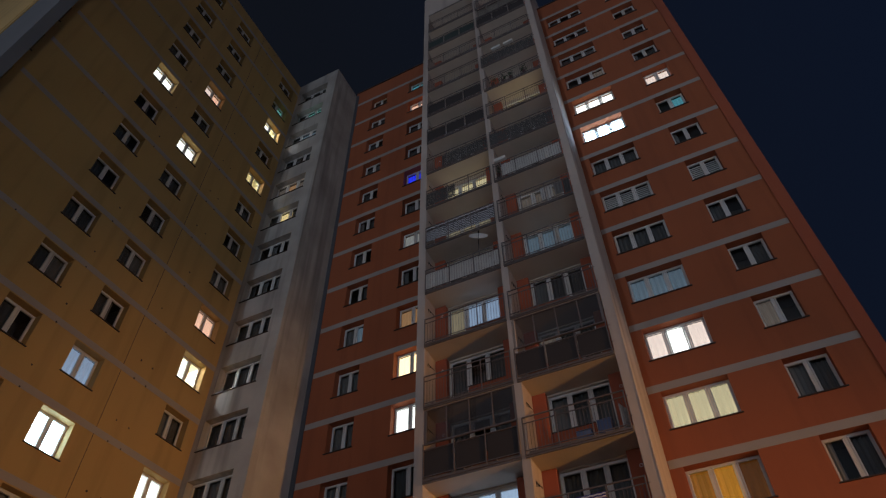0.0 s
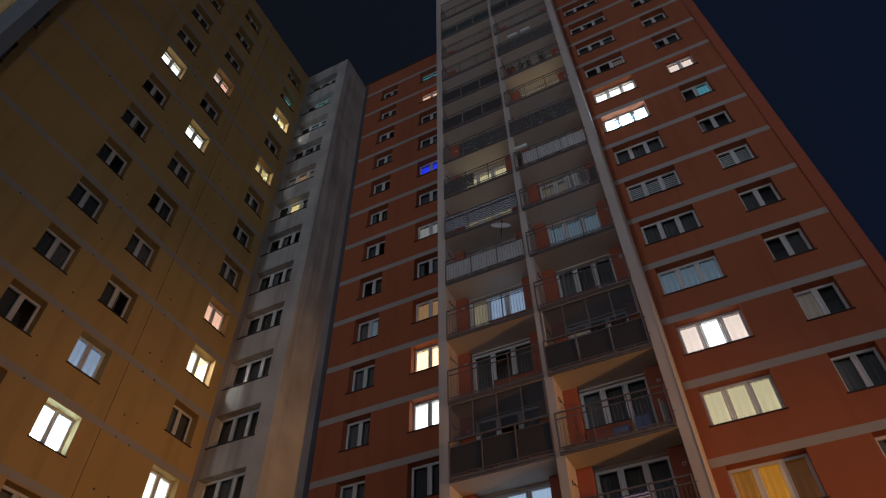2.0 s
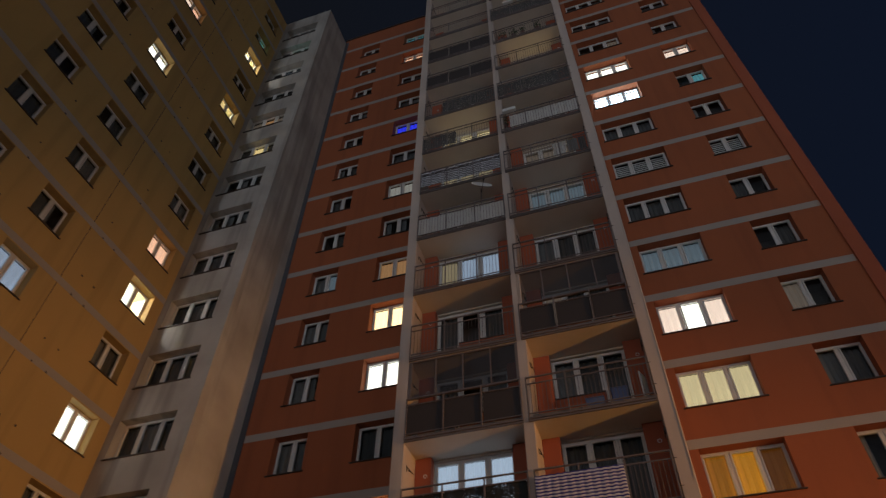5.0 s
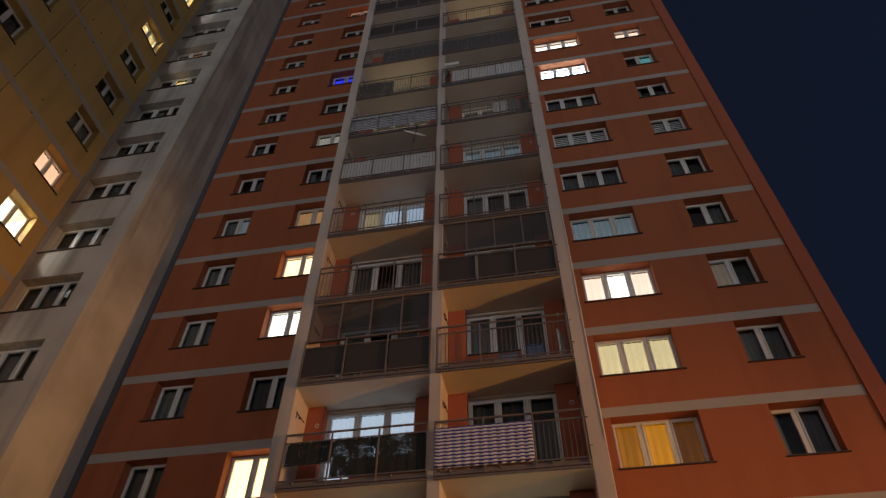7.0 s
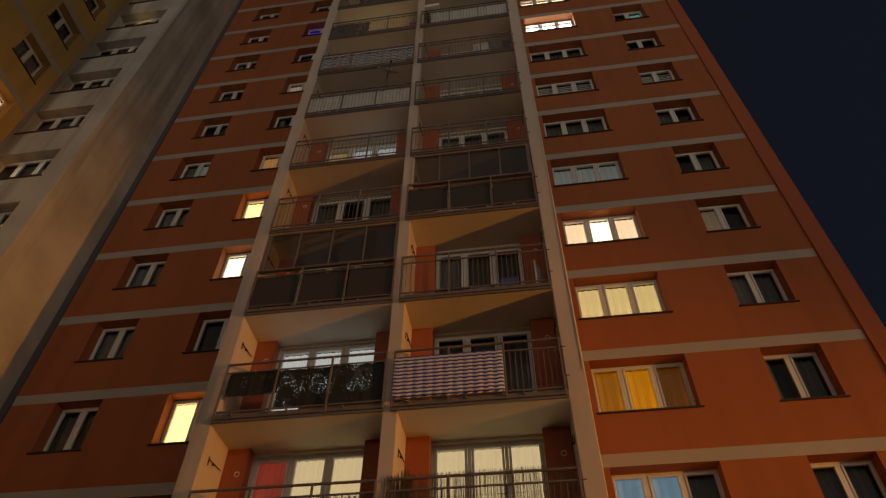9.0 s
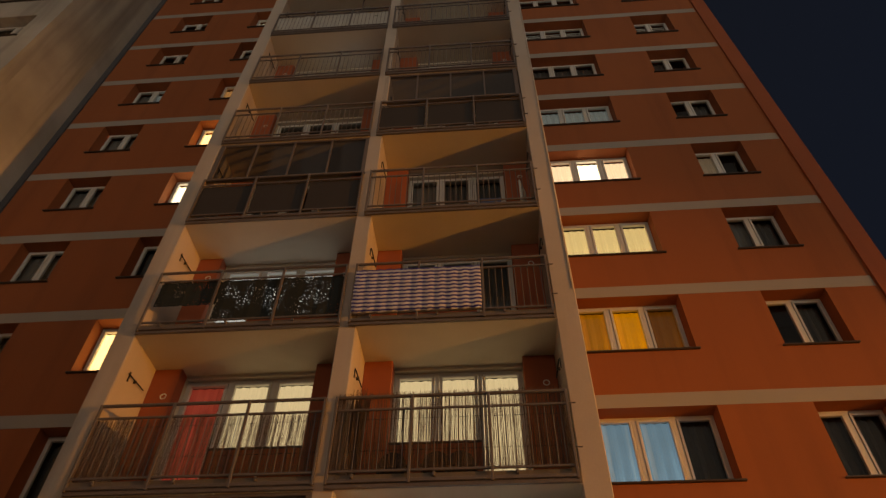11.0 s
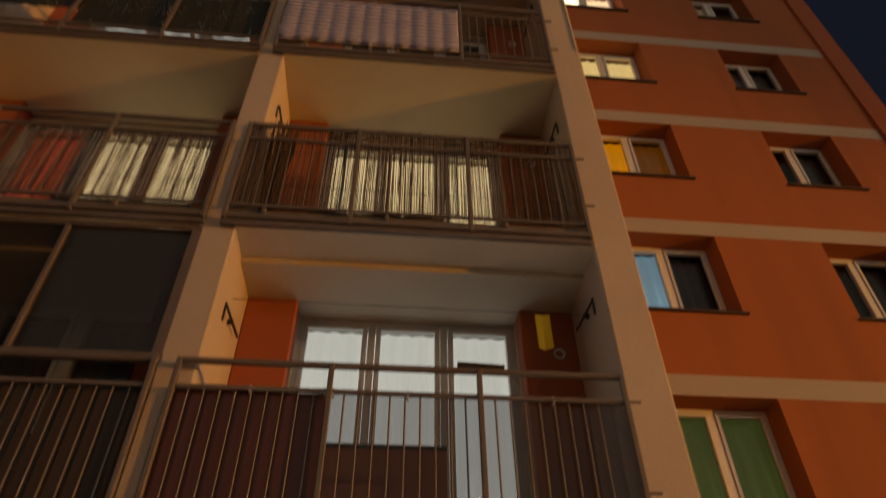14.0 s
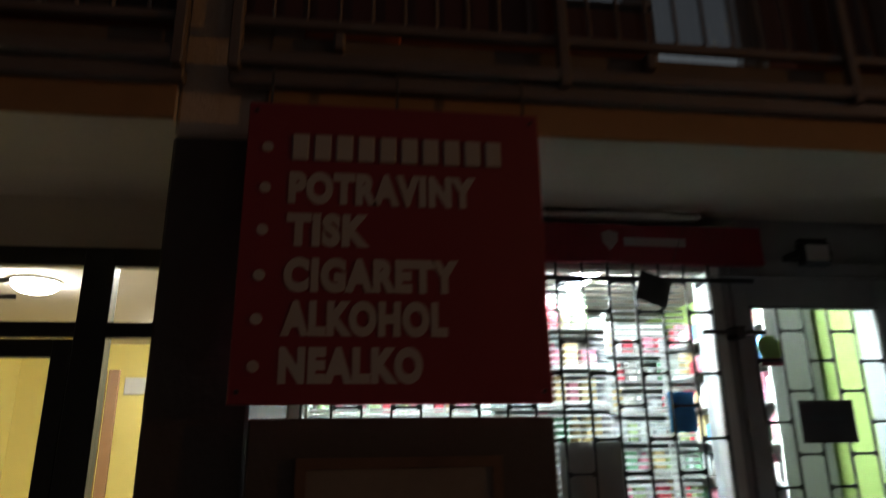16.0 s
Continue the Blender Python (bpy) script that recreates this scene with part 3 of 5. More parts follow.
DOORS = {
    (0, 0): ["drape"], (0, 1): ["red", "cream", "cream"], (0, 2): ["shop"], (0, 3): ["drape", "dark", "grey"], (0, 5): ["warmdim", "net", "net"], (0, 7): ["warmdim"], (0, 8): ["pale"],
    (1, 0): ["shop"], (1, 1): ["cream"], (1, 2): ["drape"], (1, 3): ["grey", "drape", "drape"], (1, 4): ["dim", "drape", "drape"], (1, 5): ["grey", "drape", "drape"], (1, 6): ["dimcool"], (1, 7): ["dim"], (1, 10): ["yellow"],
}
for b, (x0, x1) in enumerate(BAYS):
    w0, w1 = x0 + 0.5, x1 - 0.55
    hs = [(w0, w1, SLAB[j] + 0.12, SLAB[j + 1] - 0.16) for j in range(16)]
    wall_with_openings(f"wall_balcony_back_{b}", x0, x1, SLAB[0] + 0.05, FIN_TOP - 0.5, 0.3, hs, pose(0, BACK, 0), SOFFIT, "pale painted back wall of the balconies")
    solid(f"stack_top_{b}", (x0, x1, FRONT + 0.02, FRONT + 0.3, SLAB[16] + 0.27, FIN_TOP), FIN, "pale rendered parapet over the top balcony", "wall")
    for j in range(17):
        z = SLAB[j]
        bm = bmesh.new()
        add_box(bm, x0, x1, FRONT + 0.4, BACK + 0.3, (z - 0.1 if j > 1 else z - 0.155) if j else 2.70, z + 0.1)
        add_box(bm, x0, x1, FRONT - 0.02, FRONT + 0.4, z - 0.1 if j else 2.545, z + 0.1)
        slab = tagged(new(f"balcony_slab_{b}_{j}", to_mesh(bm, "slab", SOFFIT)), "painted concrete balcony slab with a front beam", "slab", "", "structure")
        if j:
            part("edge", lambda bm: add_box(bm, x0, x1, FRONT - 0.034, FRONT - 0.021, -0.095, 0.104), EDGE, slab, "stained slab edge", key=("edge", x0), at=(0, 0, z))
        else:
            part("edge", lambda bm: add_box(bm, x0, x1, FRONT - 0.034, FRONT - 0.021, -0.06, 0.104), EDGE, slab, "stained slab edge", key=("edge0", x0), at=(0, 0, z))
            part("beam_face", lambda bm: add_box(bm, x0, x1, FRONT - 0.03, FRONT - 0.021, -0.223, -0.062), BEAM, slab, "weathered ochre beam face", key=("beam0", x0), at=(0, 0, z))
    for j in range(16):
        build_window(pose((w0 + w1) / 2, BACK, SLAB[j] + 0.12), w1 - w0, S - 0.282, 3, DOORS.get((b, j), ["drape", "dark", "drape"]), "white plastic balcony door and windows" + (" lit by a glowing curtain" if DOORS.get((b, j), ["x"])[-1] in LIT else ""), inset=0.1, sill=False)
        third = (w1 - w0) / 3
        la, lb = (w0 + third, w1) if b == 0 else (w0, w1 - third)
        low = empty("balcony_parapet", pose(la, BACK - 0.06, SLAB[j] + 0.102), "low orange rendered wall under the balcony windows", "wall", "balcony parapets", "structure")
        part("body", lambda bm: add_box(bm, 0.002, lb - la - 0.002, 0, 0.058, 0, PARAPET - 0.03, 0.004), ORANGE_DEEP, low, key=("low", b))
        part("sill", lambda bm: add_box(bm, 0.002, lb - la - 0.002, -0.03, 0.058, PARAPET - 0.028, PARAPET, 0.004), SILL, low, "brown sheet-metal sill", key=("lows", b))
        for a, c in ((x0 + 0.002, w0), (w1, x1 - 0.002)):
            pier = empty("balcony_pier", pose((a + c) / 2, PIER, SLAB[j] + 0.102), "orange rendered pier beside a balcony door", "pier", "balcony piers", "structure")
            d = (c - a) / 2
            part("body", lambda bm: add_box(bm, -d, d, 0, BACK - PIER - 0.002, 0, S - (0.206 if j else 0.263), 0.012), ORANGE_DEEP, pier, key=("pier", round(d, 3), j > 0))
            if (a > w0) == (b == 1):
                def vent(bm):
                    bmesh.ops.create_circle(bm, segments=16, radius=0.06, matrix=pose(0, -0.012, 0, 90))
                    ring = bmesh.ops.extrude_edge_only(bm, edges=bm.edges[:])
                    vs = [v for v in ring["geom"] if isinstance(v, bmesh.types.BMVert)]
                    bmesh.ops.scale(bm, vec=(0.72, 1, 0.72), verts=vs)
                    ring = bmesh.ops.extrude_edge_only(bm, edges=[e for e in ring["geom"] if isinstance(e, bmesh.types.BMEdge)])
                    vs = [v for v in ring["geom"] if isinstance(v, bmesh.types.BMVert)]
                    bmesh.ops.translate(bm, vec=(0, 0.02, 0), verts=vs)
                part("vent_ring", vent, PVC, pier, "round plastic vent", key=("vent",), at=(0.08, 0, 2.05))


def bracket(x, side, z):
    """Folding clothes-line bracket on a side wall: side +1 stands off to +x."""
    ob = empty("clothes_line_bracket", pose(x, 0, z, 0, 0, 0), "black steel clothes-line bracket on the balcony side wall", "bracket", "clothes-line brackets")
    sgn = "p" if side > 0 else "m"
    part("arm", lambda bm: add_rod(bm, (side * 0.04, 17.95, 0.0), (side * 0.04, 18.5, 0.05), 0.012, 6), BLACK, ob, key=("arm", sgn))
    part("base_bar", lambda bm: add_box(bm, 0, side * 0.015, 18.02, 18.045, -0.09, 0.09), BLACK, ob, key=("bb", sgn))
    part("strut", lambda bm: add_box(bm, 0, side * 0.05, 18.2, 18.22, -0.01, 0.04), BLACK, ob, key=("bs", sgn))


for j in range(16):
    z = SLAB[j] + 2.02
    bracket(-5.68, 1, z)
    bracket(-2.38, -1, z + 0.25 if j == 0 else z + 0.05)
    bracket(-9.45, 1, z + 0.1)


def railing(x0, x1, z, bars, label):
    rail = empty("balcony_railing", pose(0, 0, 0), label, "railing", "balcony railings")
    y = FRONT - 0.07
    top = z + 1.335
    L = x1 - x0
    part("top_rail", lambda bm: add_rod(bm, (0, 0, -0.025), (L, 0, -0.025), 0.027, 10), RAIL, rail, key=("tr", L), at=(x0, y, top))
    part("second_rail", lambda bm: add_box(bm, 0, L, -0.015, 0.015, -0.035, 0, 0.005), RAIL, rail, key=("sr", L), at=(x0, y, top - 0.225))
    part("bottom_rail", lambda bm: add_box(bm, 0, L, -0.015, 0.015, -0.035, 0, 0.005), RAIL, rail, key=("sr2", L), at=(x0, y, z + 0.15))
    part("edge_channel", lambda bm: (add_box(bm, 0, L, -0.03, 0.025, -0.04, 0.01, 0.006), add_box(bm, 0, L, 0.0, 0.048, -0.1, -0.045, 0.006)), RAIL, rail, key=("ec", L), at=(x0, y, z + 0.0))
    for i in range(4):
        part("post", lambda bm: add_box(bm, -0.02, 0.02, -0.022, 0.022, -0.06, 1.32, 0.006), RAIL, rail, key=("post",), at=(x0 + 0.02 + (L - 0.04) * i / 3, y - 0.012, z))
        if i < 3:
            part("lug", lambda bm: add_box(bm, -0.02, 0.02, -0.01, 0.06, 0.04, 0.11, 0.008), RAIL, rail, "rusty fixing lug", key=("lug",), at=(x0 + 0.02 + (L - 0.04) * (i + 0.3) / 3, y, z))
    for i in range(3 * 10):
        if bars and i % 10:
            part("baluster", lambda bm: add_rod(bm, (0, 0, 0.13), (0, 0, 1.1), 0.0075, 5), RAIL, rail, key=("bal",), at=(x0 + 0.02 + (L - 0.04) * i / 30, y + 0.006, z))
    if x1 > -3:
        for dz in (0.4, 1.1):
            part("wall_stub", lambda bm: add_rod(bm, (0, 0, 0), (0.1, 0, 0), 0.012, 6), RAIL, rail, key=("stub",), at=(x1, y, z + dz))
    return rail


RX = [(-9.43, -5.95), (-5.81, -2.41)]
NO_BARS = {(0, 0), (0, 2), (0, 3), (1, 4), (0, 10), (0, 11), (0, 14), (1, 14)}
for j in range(16):
    for b in (0, 1):
        railing(*RX[b], SLAB[j], (b, j) not in NO_BARS or (b, j) == (0, 0), "brown-grey painted steel balcony railing")


# ---- screens behind the railings ----
def screen(b, j, a, c, z0, z1, material, label, wave=0.006, step=0.09, thick=0.012, dy=0.035):
    """A hung screen between the fractions a and c of a railing."""
    x0, x1 = RX[b]
    xa, xb = x0 + (x1 - x0) * a + 0.01, x0 + (x1 - x0) * c - 0.01
    bm = bmesh.new()
    n = max(2, int((xb - xa) / step))
    rnd = random.Random(b * 100 + j)
    cols = []
    for i in range(n + 1):
        x = xa + (xb - xa) * i / n
        y = wave * math.sin(i * 2.1) + rnd.uniform(-wave, wave)
        cols.append([bm.verts.new((x, y, z0 + rnd.uniform(-wave, wave))), bm.verts.new((x, y + wave, (z0 + z1) / 2)), bm.verts.new((x, y, z1 + rnd.uniform(-wave, wave)))])
    for i in range(n):
        for k in range(2):
            bm.faces.new((cols[i][k], cols[i + 1][k], cols[i + 1][k + 1], cols[i][k + 1]))
    if thick:
        thicken(bm, thick)
    ob = empty("balcony_screen", pose(0, FRONT - 0.07 + dy, SLAB[j]), label, "screen")
    part("sheet", bm, material, ob)
    m = max(2, round((xb - xa) / 0.5))
    for i in range(m + 1):
        part("tie", lambda bm: (add_box(bm, -0.006, 0.006, -0.045, 0.012, -0.03, -0.022), add_box(bm, -0.006, 0.006, -0.045, -0.039, -0.022, 0.03), add_box(bm, -0.006, 0.006, 0.006, 0.012, -0.022, 0.03)), PVC, ob, "pale plastic tie", key=("tie",), at=(xa + 0.02 + (xb - xa - 0.04) * i / m, 0, z1))
    return ob


def ribbed(b, j, a, c, material, label, pitch=0.11):
    """Upright boards side by side."""
    x0, x1 = RX[b]
    xa, xb = x0 + (x1 - x0) * a + 0.03, x0 + (x1 - x0) * c - 0.03
    n = int((xb - xa) / pitch)
    ob = empty("balcony_screen", pose(0, FRONT - 0.03, SLAB[j]), label, "screen")
    w = (xb - xa) / n
    for i in range(n):
        part("board", lambda bm: add_box(bm, -w / 2 + 0.004, w / 2 - 0.004, 0, 0.015, 0.15, 1.09, 0.003), material, ob, key=("board", round(w, 4)), at=(xa + w * (i + 0.5), 0.004 * (i % 2), 0))


def panels(b, j, material, label, z0=0.14, z1=1.09):
    """Three flat sheets, one between each two posts of a railing."""
    x0, x1 = RX[b]
    w = (x1 - x0) / 3
    ob = empty("balcony_screen", pose(x0, FRONT - 0.04, SLAB[j]), label, "screen")
    for i in range(3):
        part("panel", lambda bm: add_box(bm, 0.035, w - 0.035, 0, 0.008, z0, z1, 0.002), material, ob, key=("panel", round(w, 3), z0, z1), at=(w * i, 0.003 * (i % 2), 0))
        for q in (0.2, 0.8):
            part("clip", lambda bm: add_box(bm, -0.012, 0.012, -0.012, 0.012, z1 - 0.03, z1 + 0.025, 0.003), RAIL, ob, "small steel clip", key=("clip", z1), at=(w * (i + q), 0, 0))


def reeds(b, j, z0, z1, label):
    x0, x1 = RX[b]
    rnd = random.Random(77 + b)
    verts, faces = [], []
    n = 540
    for i in range(n):
        x = x0 + 0.03 + (x1 - x0 - 0.06) * (i + rnd.uniform(-0.3, 0.3)) / n
        if rnd.random() < 0.08:
            continue
        r, lean, zt, zb = rnd.uniform(0.0014, 0.0031), rnd.uniform(-0.025, 0.025), z1 + rnd.uniform(-0.03, 0.05), z0 + rnd.uniform(-0.02, 0.03)
        k = len(verts)
        for z, dx in ((zb, 0), (zt, lean)):
            for q in range(4):
                verts.append((x + dx + r * math.cos(q * math.pi / 2), r * math.sin(q * math.pi / 2) + rnd.uniform(0, 0.006), z))
        faces += [(k + q, k + (q + 1) % 4, k + 4 + (q + 1) % 4, k + 4 + q) for q in range(4)]
    me = bpy.data.meshes.new("reed_screen")
    me.from_pydata(verts, [], faces)
    me.materials.append(REED)
    ob = new("reed_screen", me)
    ob.matrix_basis = pose(0, FRONT - 0.03, SLAB[j])
    tagged(ob, label, "screen", "", "stuff")
    for z in (0.45, 0.95):
        wire = new("reed_wire", to_mesh_rod((x0 + 0.03, FRONT - 0.04, SLAB[j] + z), (x1 - 0.03, FRONT - 0.04, SLAB[j] + z), 0.003, BLACK))
        tagged(wire, "thin wire that ties the reed screen", "wire")


def to_mesh_rod(a, b, r, material):
    bm = bmesh.new()
    add_rod(bm, a, b, r, 6)
    return to_mesh(bm, "rod", material)


def glazing(b, j, label, n=4, glass=None):
    """Glass loggia front above a railing."""
    x0, x1 = RX[b]
    z0, z1 = SLAB[j] + 1.34, SLAB[j + 1] - 0.1
    ob = empty("loggia_glazing", pose(x0, FRONT + 0.03, z0), label, "glazing")
    L, h = x1 - x0, z1 - z0
    part("sill_bar", lambda bm: add_box(bm, 0, L, -0.05, 0.03, 0, 0.06, 0.006), RAIL, ob, key=("gs", L))
    part("head_bar", lambda bm: add_box(bm, 0, L, -0.03, 0.03, h - 0.05, h, 0.006), RAIL, ob, key=("gh", L))
    for i in range(n + 1):
        wide = 0.05 if i in (0, n) else 0.02
        part("upright", lambda bm: add_box(bm, -wide, wide, -0.03, 0.03, 0.06, h - 0.05, 0.005), RAIL, ob, key=("gu", wide), at=(wide + (L - 2 * wide) * i / n if i in (0, n) else L * i / n, 0, 0))
    for i in range(n):
        part("pane", lambda bm: sheet(bm, 0.02, L / n - 0.02, 0, 0.06, h - 0.05), glass or GLAZING, ob, key=("gp", L)
             , at=(L * i / n, 0, 0)).visible_shadow = False


# ground row
ribbed(0, 0, 0, 1, UMBER, "dark umber boards behind the railing")
glazing(0, 0, "grey-framed loggia glazing over the railing", 3, GLAZING_DARK)
screen(1, 0, 0.0, 0.335, 0.14, 1.09, BROWN, "dark red-brown plastic sheet behind the railing", 0.003, 0.2)
screen(1, 0, 0.335, 1.0, 0.14, 1.09, FILM, "smoky glossy plastic film stretched behind the railing", 0.0015, 0.3, 0)
reeds(0, 1, 0.13, 1.08, "weathered reed screen tied behind the railing")
reeds(1, 1, 0.13, 1.38, "weathered reed screen taller than the railing")
screen(0, 2, 0.02, 0.35, 0.52, 1.1, NETTING, "frayed black shade netting hung on the railing", 0.008, 0.06, 0)
screen(0, 2, 0.34, 0.99, 0.14, 1.09, NETTING, "black shade netting worn through in spots", 0.005, 0.08, 0)
# quilted striped cloth
bm = bmesh.new()
nc, xa, xb = 11 * 8, -5.8, -3.58
grid = []
for i in range(nc + 1):
    x = xa + (xb - xa) * i / nc
    puff = 0.018 * abs(math.sin(i * math.pi / 8))
    grid.append([bm.verts.new((x, -puff + 0.004 * math.sin(k * 2.3 + i), 0.13 + 0.99 * k / 8 + 0.012 * math.cos(i * math.pi / 4))) for k in range(9)])
for i in range(nc):
    for k in range(8):
        bm.faces.new((grid[i][k], grid[i + 1][k], grid[i + 1][k + 1], grid[i][k + 1]))
thicken(bm, 0.02)
for f in bm.faces:
    f.smooth = True
ob = new("striped_cloth", to_mesh(bm, "striped_cloth", STRIPED))
ob.matrix_basis = pose(0, FRONT - 0.1, SLAB[2])
tagged(ob, "blue and white striped quilted cloth tied to the railing", "cloth")
panels(0, 3, UMBER, "dark brown sheets behind the railing")
glazing(0, 3, "grey-framed loggia glazing over the railing", 4, GLAZING_DARK)
panels(1, 4, UMBER, "dark umber sheets behind the railing")
glazing(1, 4, "grey-framed loggia glazing over the railing", 4, GLAZING_DARK)
screen(0, 6, 0.0, 1.0, 0.14, 1.09, PALE, "pale cloth screen behind the railing", 0.012, 0.11)
screen(0, 7, 0.0, 1.0, 0.36, 1.3, WOVEN, "grey woven screen behind the railing", 0.012, 0.1)
screen(0, 8, 0.0, 0.45, 0.14, 1.09, GAUZE, "grey shade gauze behind the railing", 0.01, 0.1, 0)
screen(1, 8, 0.12, 1.0, 0.14, 1.09, PALE, "pale cloth screen behind the railing", 0.012, 0.11)
screen(0, 9, 0.25, 1.0, 0.14, 1.09, GAUZE, "grey shade gauze behind the railing", 0.01, 0.1, 0)
screen(1, 9, 0.0, 1.0, 0.14, 1.09, GAUZE, "grey shade gauze behind the railing", 0.01, 0.1, 0)
panels(0, 10, UMBER, "dark sheets behind the railing")
panels(0, 11, UMBER, "dark sheets behind the railing")
panels(0, 14, GREENISH, "dark green sheets behind the railing")
panels(1, 14, UMBER, "dark sheets behind the railing")
glazing(1, 14, "grey-framed loggia glazing over the railing", 4)
screen(1, 12, 0.0, 1.0, 0.14, 1.09, GAUZE, "grey shade gauze behind the railing", 0.01, 0.1, 0)

# ---- things on the balconies ----
def dish(x, y, z):
    ob = empty("satellite_dish", pose(x, y, z, 0, 0, 25), "white satellite dish on a bent arm clamped to the railing", "satellite dish")

    def bowl(bm):
        rings, n = 5, 24
        prev = None
        for r in range(rings + 1):
            rad = 0.42 * r / rings
            ring = [bm.verts.new((rad * math.cos(a * math.tau / n), 0.35 * rad * rad * 2, rad * 1.08 * math.sin(a * math.tau / n))) for a in range(n)] if r else [bm.verts.new((0, 0, 0))]
            if prev:
                for a in range(n):
                    if len(prev) == 1:
                        bm.faces.new((prev[0], ring[a], ring[(a + 1) % n]))
                    else:
                        bm.faces.new((prev[a], ring[a], ring[(a + 1) % n], prev[(a + 1) % n]))
            prev = ring
        bmesh.ops.rotate(bm, verts=bm.verts, cent=(0, 0, 0), matrix=Matrix.Rotation(radians(152), 3, "X"))
        thicken(bm, 0.008)
    part("bowl", bowl, PALE, ob, "white metal dish")
    part("feed_arm", lambda bm: (add_rod(bm, (0, 0, -0.35), (0, -0.5, -0.15), 0.012, 6), add_box(bm, -0.03, 0.03, -0.58, -0.47, -0.2, -0.1, 0.01)), BLACK, ob)
    part("mast", lambda bm: (add_rod(bm, (0, 0.06, 0), (0, 0.12, -0.35), 0.02, 8), add_rod(bm, (0, 0.12, -0.35), (0, 0.12, -0.95), 0.02, 8)), RAIL, ob)


dish(-6.78, 17.55, 21.75)


def planter(x, j, label):
    ob = empty("window_box", pose(x, FRONT - 0.2, SLAB[j] + 1.22), label, "planter", "railing planters")
    part("trough", lambda bm: add_box(bm, -0.3, 0.3, -0.09, 0.09, 0, 0.19, 0.02), PVC, ob, key=("trough",))
    part("hook", lambda bm: (add_box(bm, -0.2, -0.18, 0.0, 0.16, 0.19, 0.2), add_box(bm, 0.18, 0.2, 0.0, 0.16, 0.19, 0.2)), BLACK, ob, key=("hook",))


planter(-5.35, 8, "white plastic planter hung on the railing")
planter(-4.7, 12, "white plastic planter hung on the railing")
planter(-3.9, 12, "white plastic planter hung on the railing")


def laundry(x, w, h, z, material, label):
    bm = bmesh.new()
    cloth(bm, -w / 2, w / 2, -h, 0, 0, 0.03)
    thicken(bm, 0.006)
    ob = new("laundry", to_mesh(bm, "laundry", material))
    ob.matrix_basis = pose(x, 18.05, z)
    tagged(ob, label, "laundry")


laundry(-3.55, 0.55, 0.85, SLAB[7] + 1.5, PALE, "pale washing hung to dry on the balcony")
laundry(-3.0, 0.4, 0.8, SLAB[7] + 1.5, CURTAIN, "grey washing hung to dry on the balcony")
laundry(-2.62, 0.28, 0.9, SLAB[7] + 1.5, DRAPE, "dark washing hung to dry on the balcony")
YELLOWCLOTH = surface("yellow_cloth", (0.75, 0.5, 0.03), grain=50, bump=0.2)
laundry(-2.88, 0.13, 0.36, 4.93, YELLOWCLOTH, "small yellow cloth hung on the line")
line = new("clothes_line", to_mesh_rod((-5.64, 18.05, 4.94), (-2.42, 18.05, 4.94), 0.003, BLACK))
tagged(line, "thin washing line across the balcony", "line")
line = new("clothes_line", to_mesh_rod((-5.64, 18.05, SLAB[7] + 1.5), (-2.42, 18.05, SLAB[7] + 1.5), 0.003, BLACK))
tagged(line, "thin washing line across the balcony", "line")
# a plain bar stands in for the blind box at the window
bm = bmesh.new()
add_box(bm, -0.24, 0.24, -0.01, 0.01, -0.05, 0.05, 0.004)
ob = new("blind_box", to_mesh(bm, "blind_box", REED))
ob.matrix_basis = pose(-3.31, 18.985, 4.92, 0, 2, 0)
tagged(ob, "narrow dark gold blind box across the balcony window", "board")


def balcony_chair(x, j):
    ob = empty("balcony_chair", pose(x, 18.25, SLAB[j] + 0.105), "dark round-backed chair on the balcony", "chair", "balcony chairs")

    def back(bm):
        pts = [(0.2 * math.cos(a * math.pi / 12), 0.42 + 0.2 * math.sin(a * math.pi / 12)) for a in range(13)]
        v = [bm.verts.new((px, 0, pz)) for px, pz in pts]
        bm.faces.new(v)
        thicken(bm, 0.03)
    part("backrest", back, UMBER, ob, key=("cb",))
    part("seat", lambda bm: add_box(bm, -0.24, 0.24, 0.0, 0.42, 0.38, 0.43, 0.015), UMBER, ob, key=("cs",))
    for lx in (-0.21, 0.21):
        for ly in (0.03, 0.39):
            part("leg", lambda bm: add_rod(bm, (0, 0, 0), (0, 0, 0.38), 0.015, 6), BLACK, ob, key=("cl",), at=(lx, ly, 0))


for x in (-5.0, -4.35, -4.0):
    balcony_chair(x, 1)
BLUECRATE = surface("blue_plastic", (0.09, 0.13, 0.26), rough=0.5, grain=20, bump=0.05)


def storage_box(x, j, w, h, material, label):
    ob = empty("storage_box", pose(x, 18.4, SLAB[j] + 0.105), label, "box")
    part("body", lambda bm: add_box(bm, -w / 2, w / 2, -0.16, 0.16, 0, h, 0.015), material, ob)
    part("lid", lambda bm: add_box(bm, -w / 2 - 0.01, w / 2 + 0.01, -0.17, 0.17, h, h + 0.03, 0.008), material, ob)


storage_box(-4.0, 3, 0.5, 0.55, BLUECRATE, "blue plastic storage box on the balcony")
storage_box(-3.3, 3, 0.45, 0.75, BLUECRATE, "tall blue plastic storage box on the balcony")
storage_box(-4.9, 7, 0.9, 0.5, BLUECRATE, "long blue-grey storage box on the balcony")
bm = bmesh.new()
add_box(bm, -0.2, 0.2, -0.02, 0.02, 0, 0.95, 0.01)
ob = new("white_panel", to_mesh(bm, "white_panel", PVC))
ob.matrix_basis = pose(-2.62, 18.1, SLAB[3] + 0.105, 0, 0, 70)
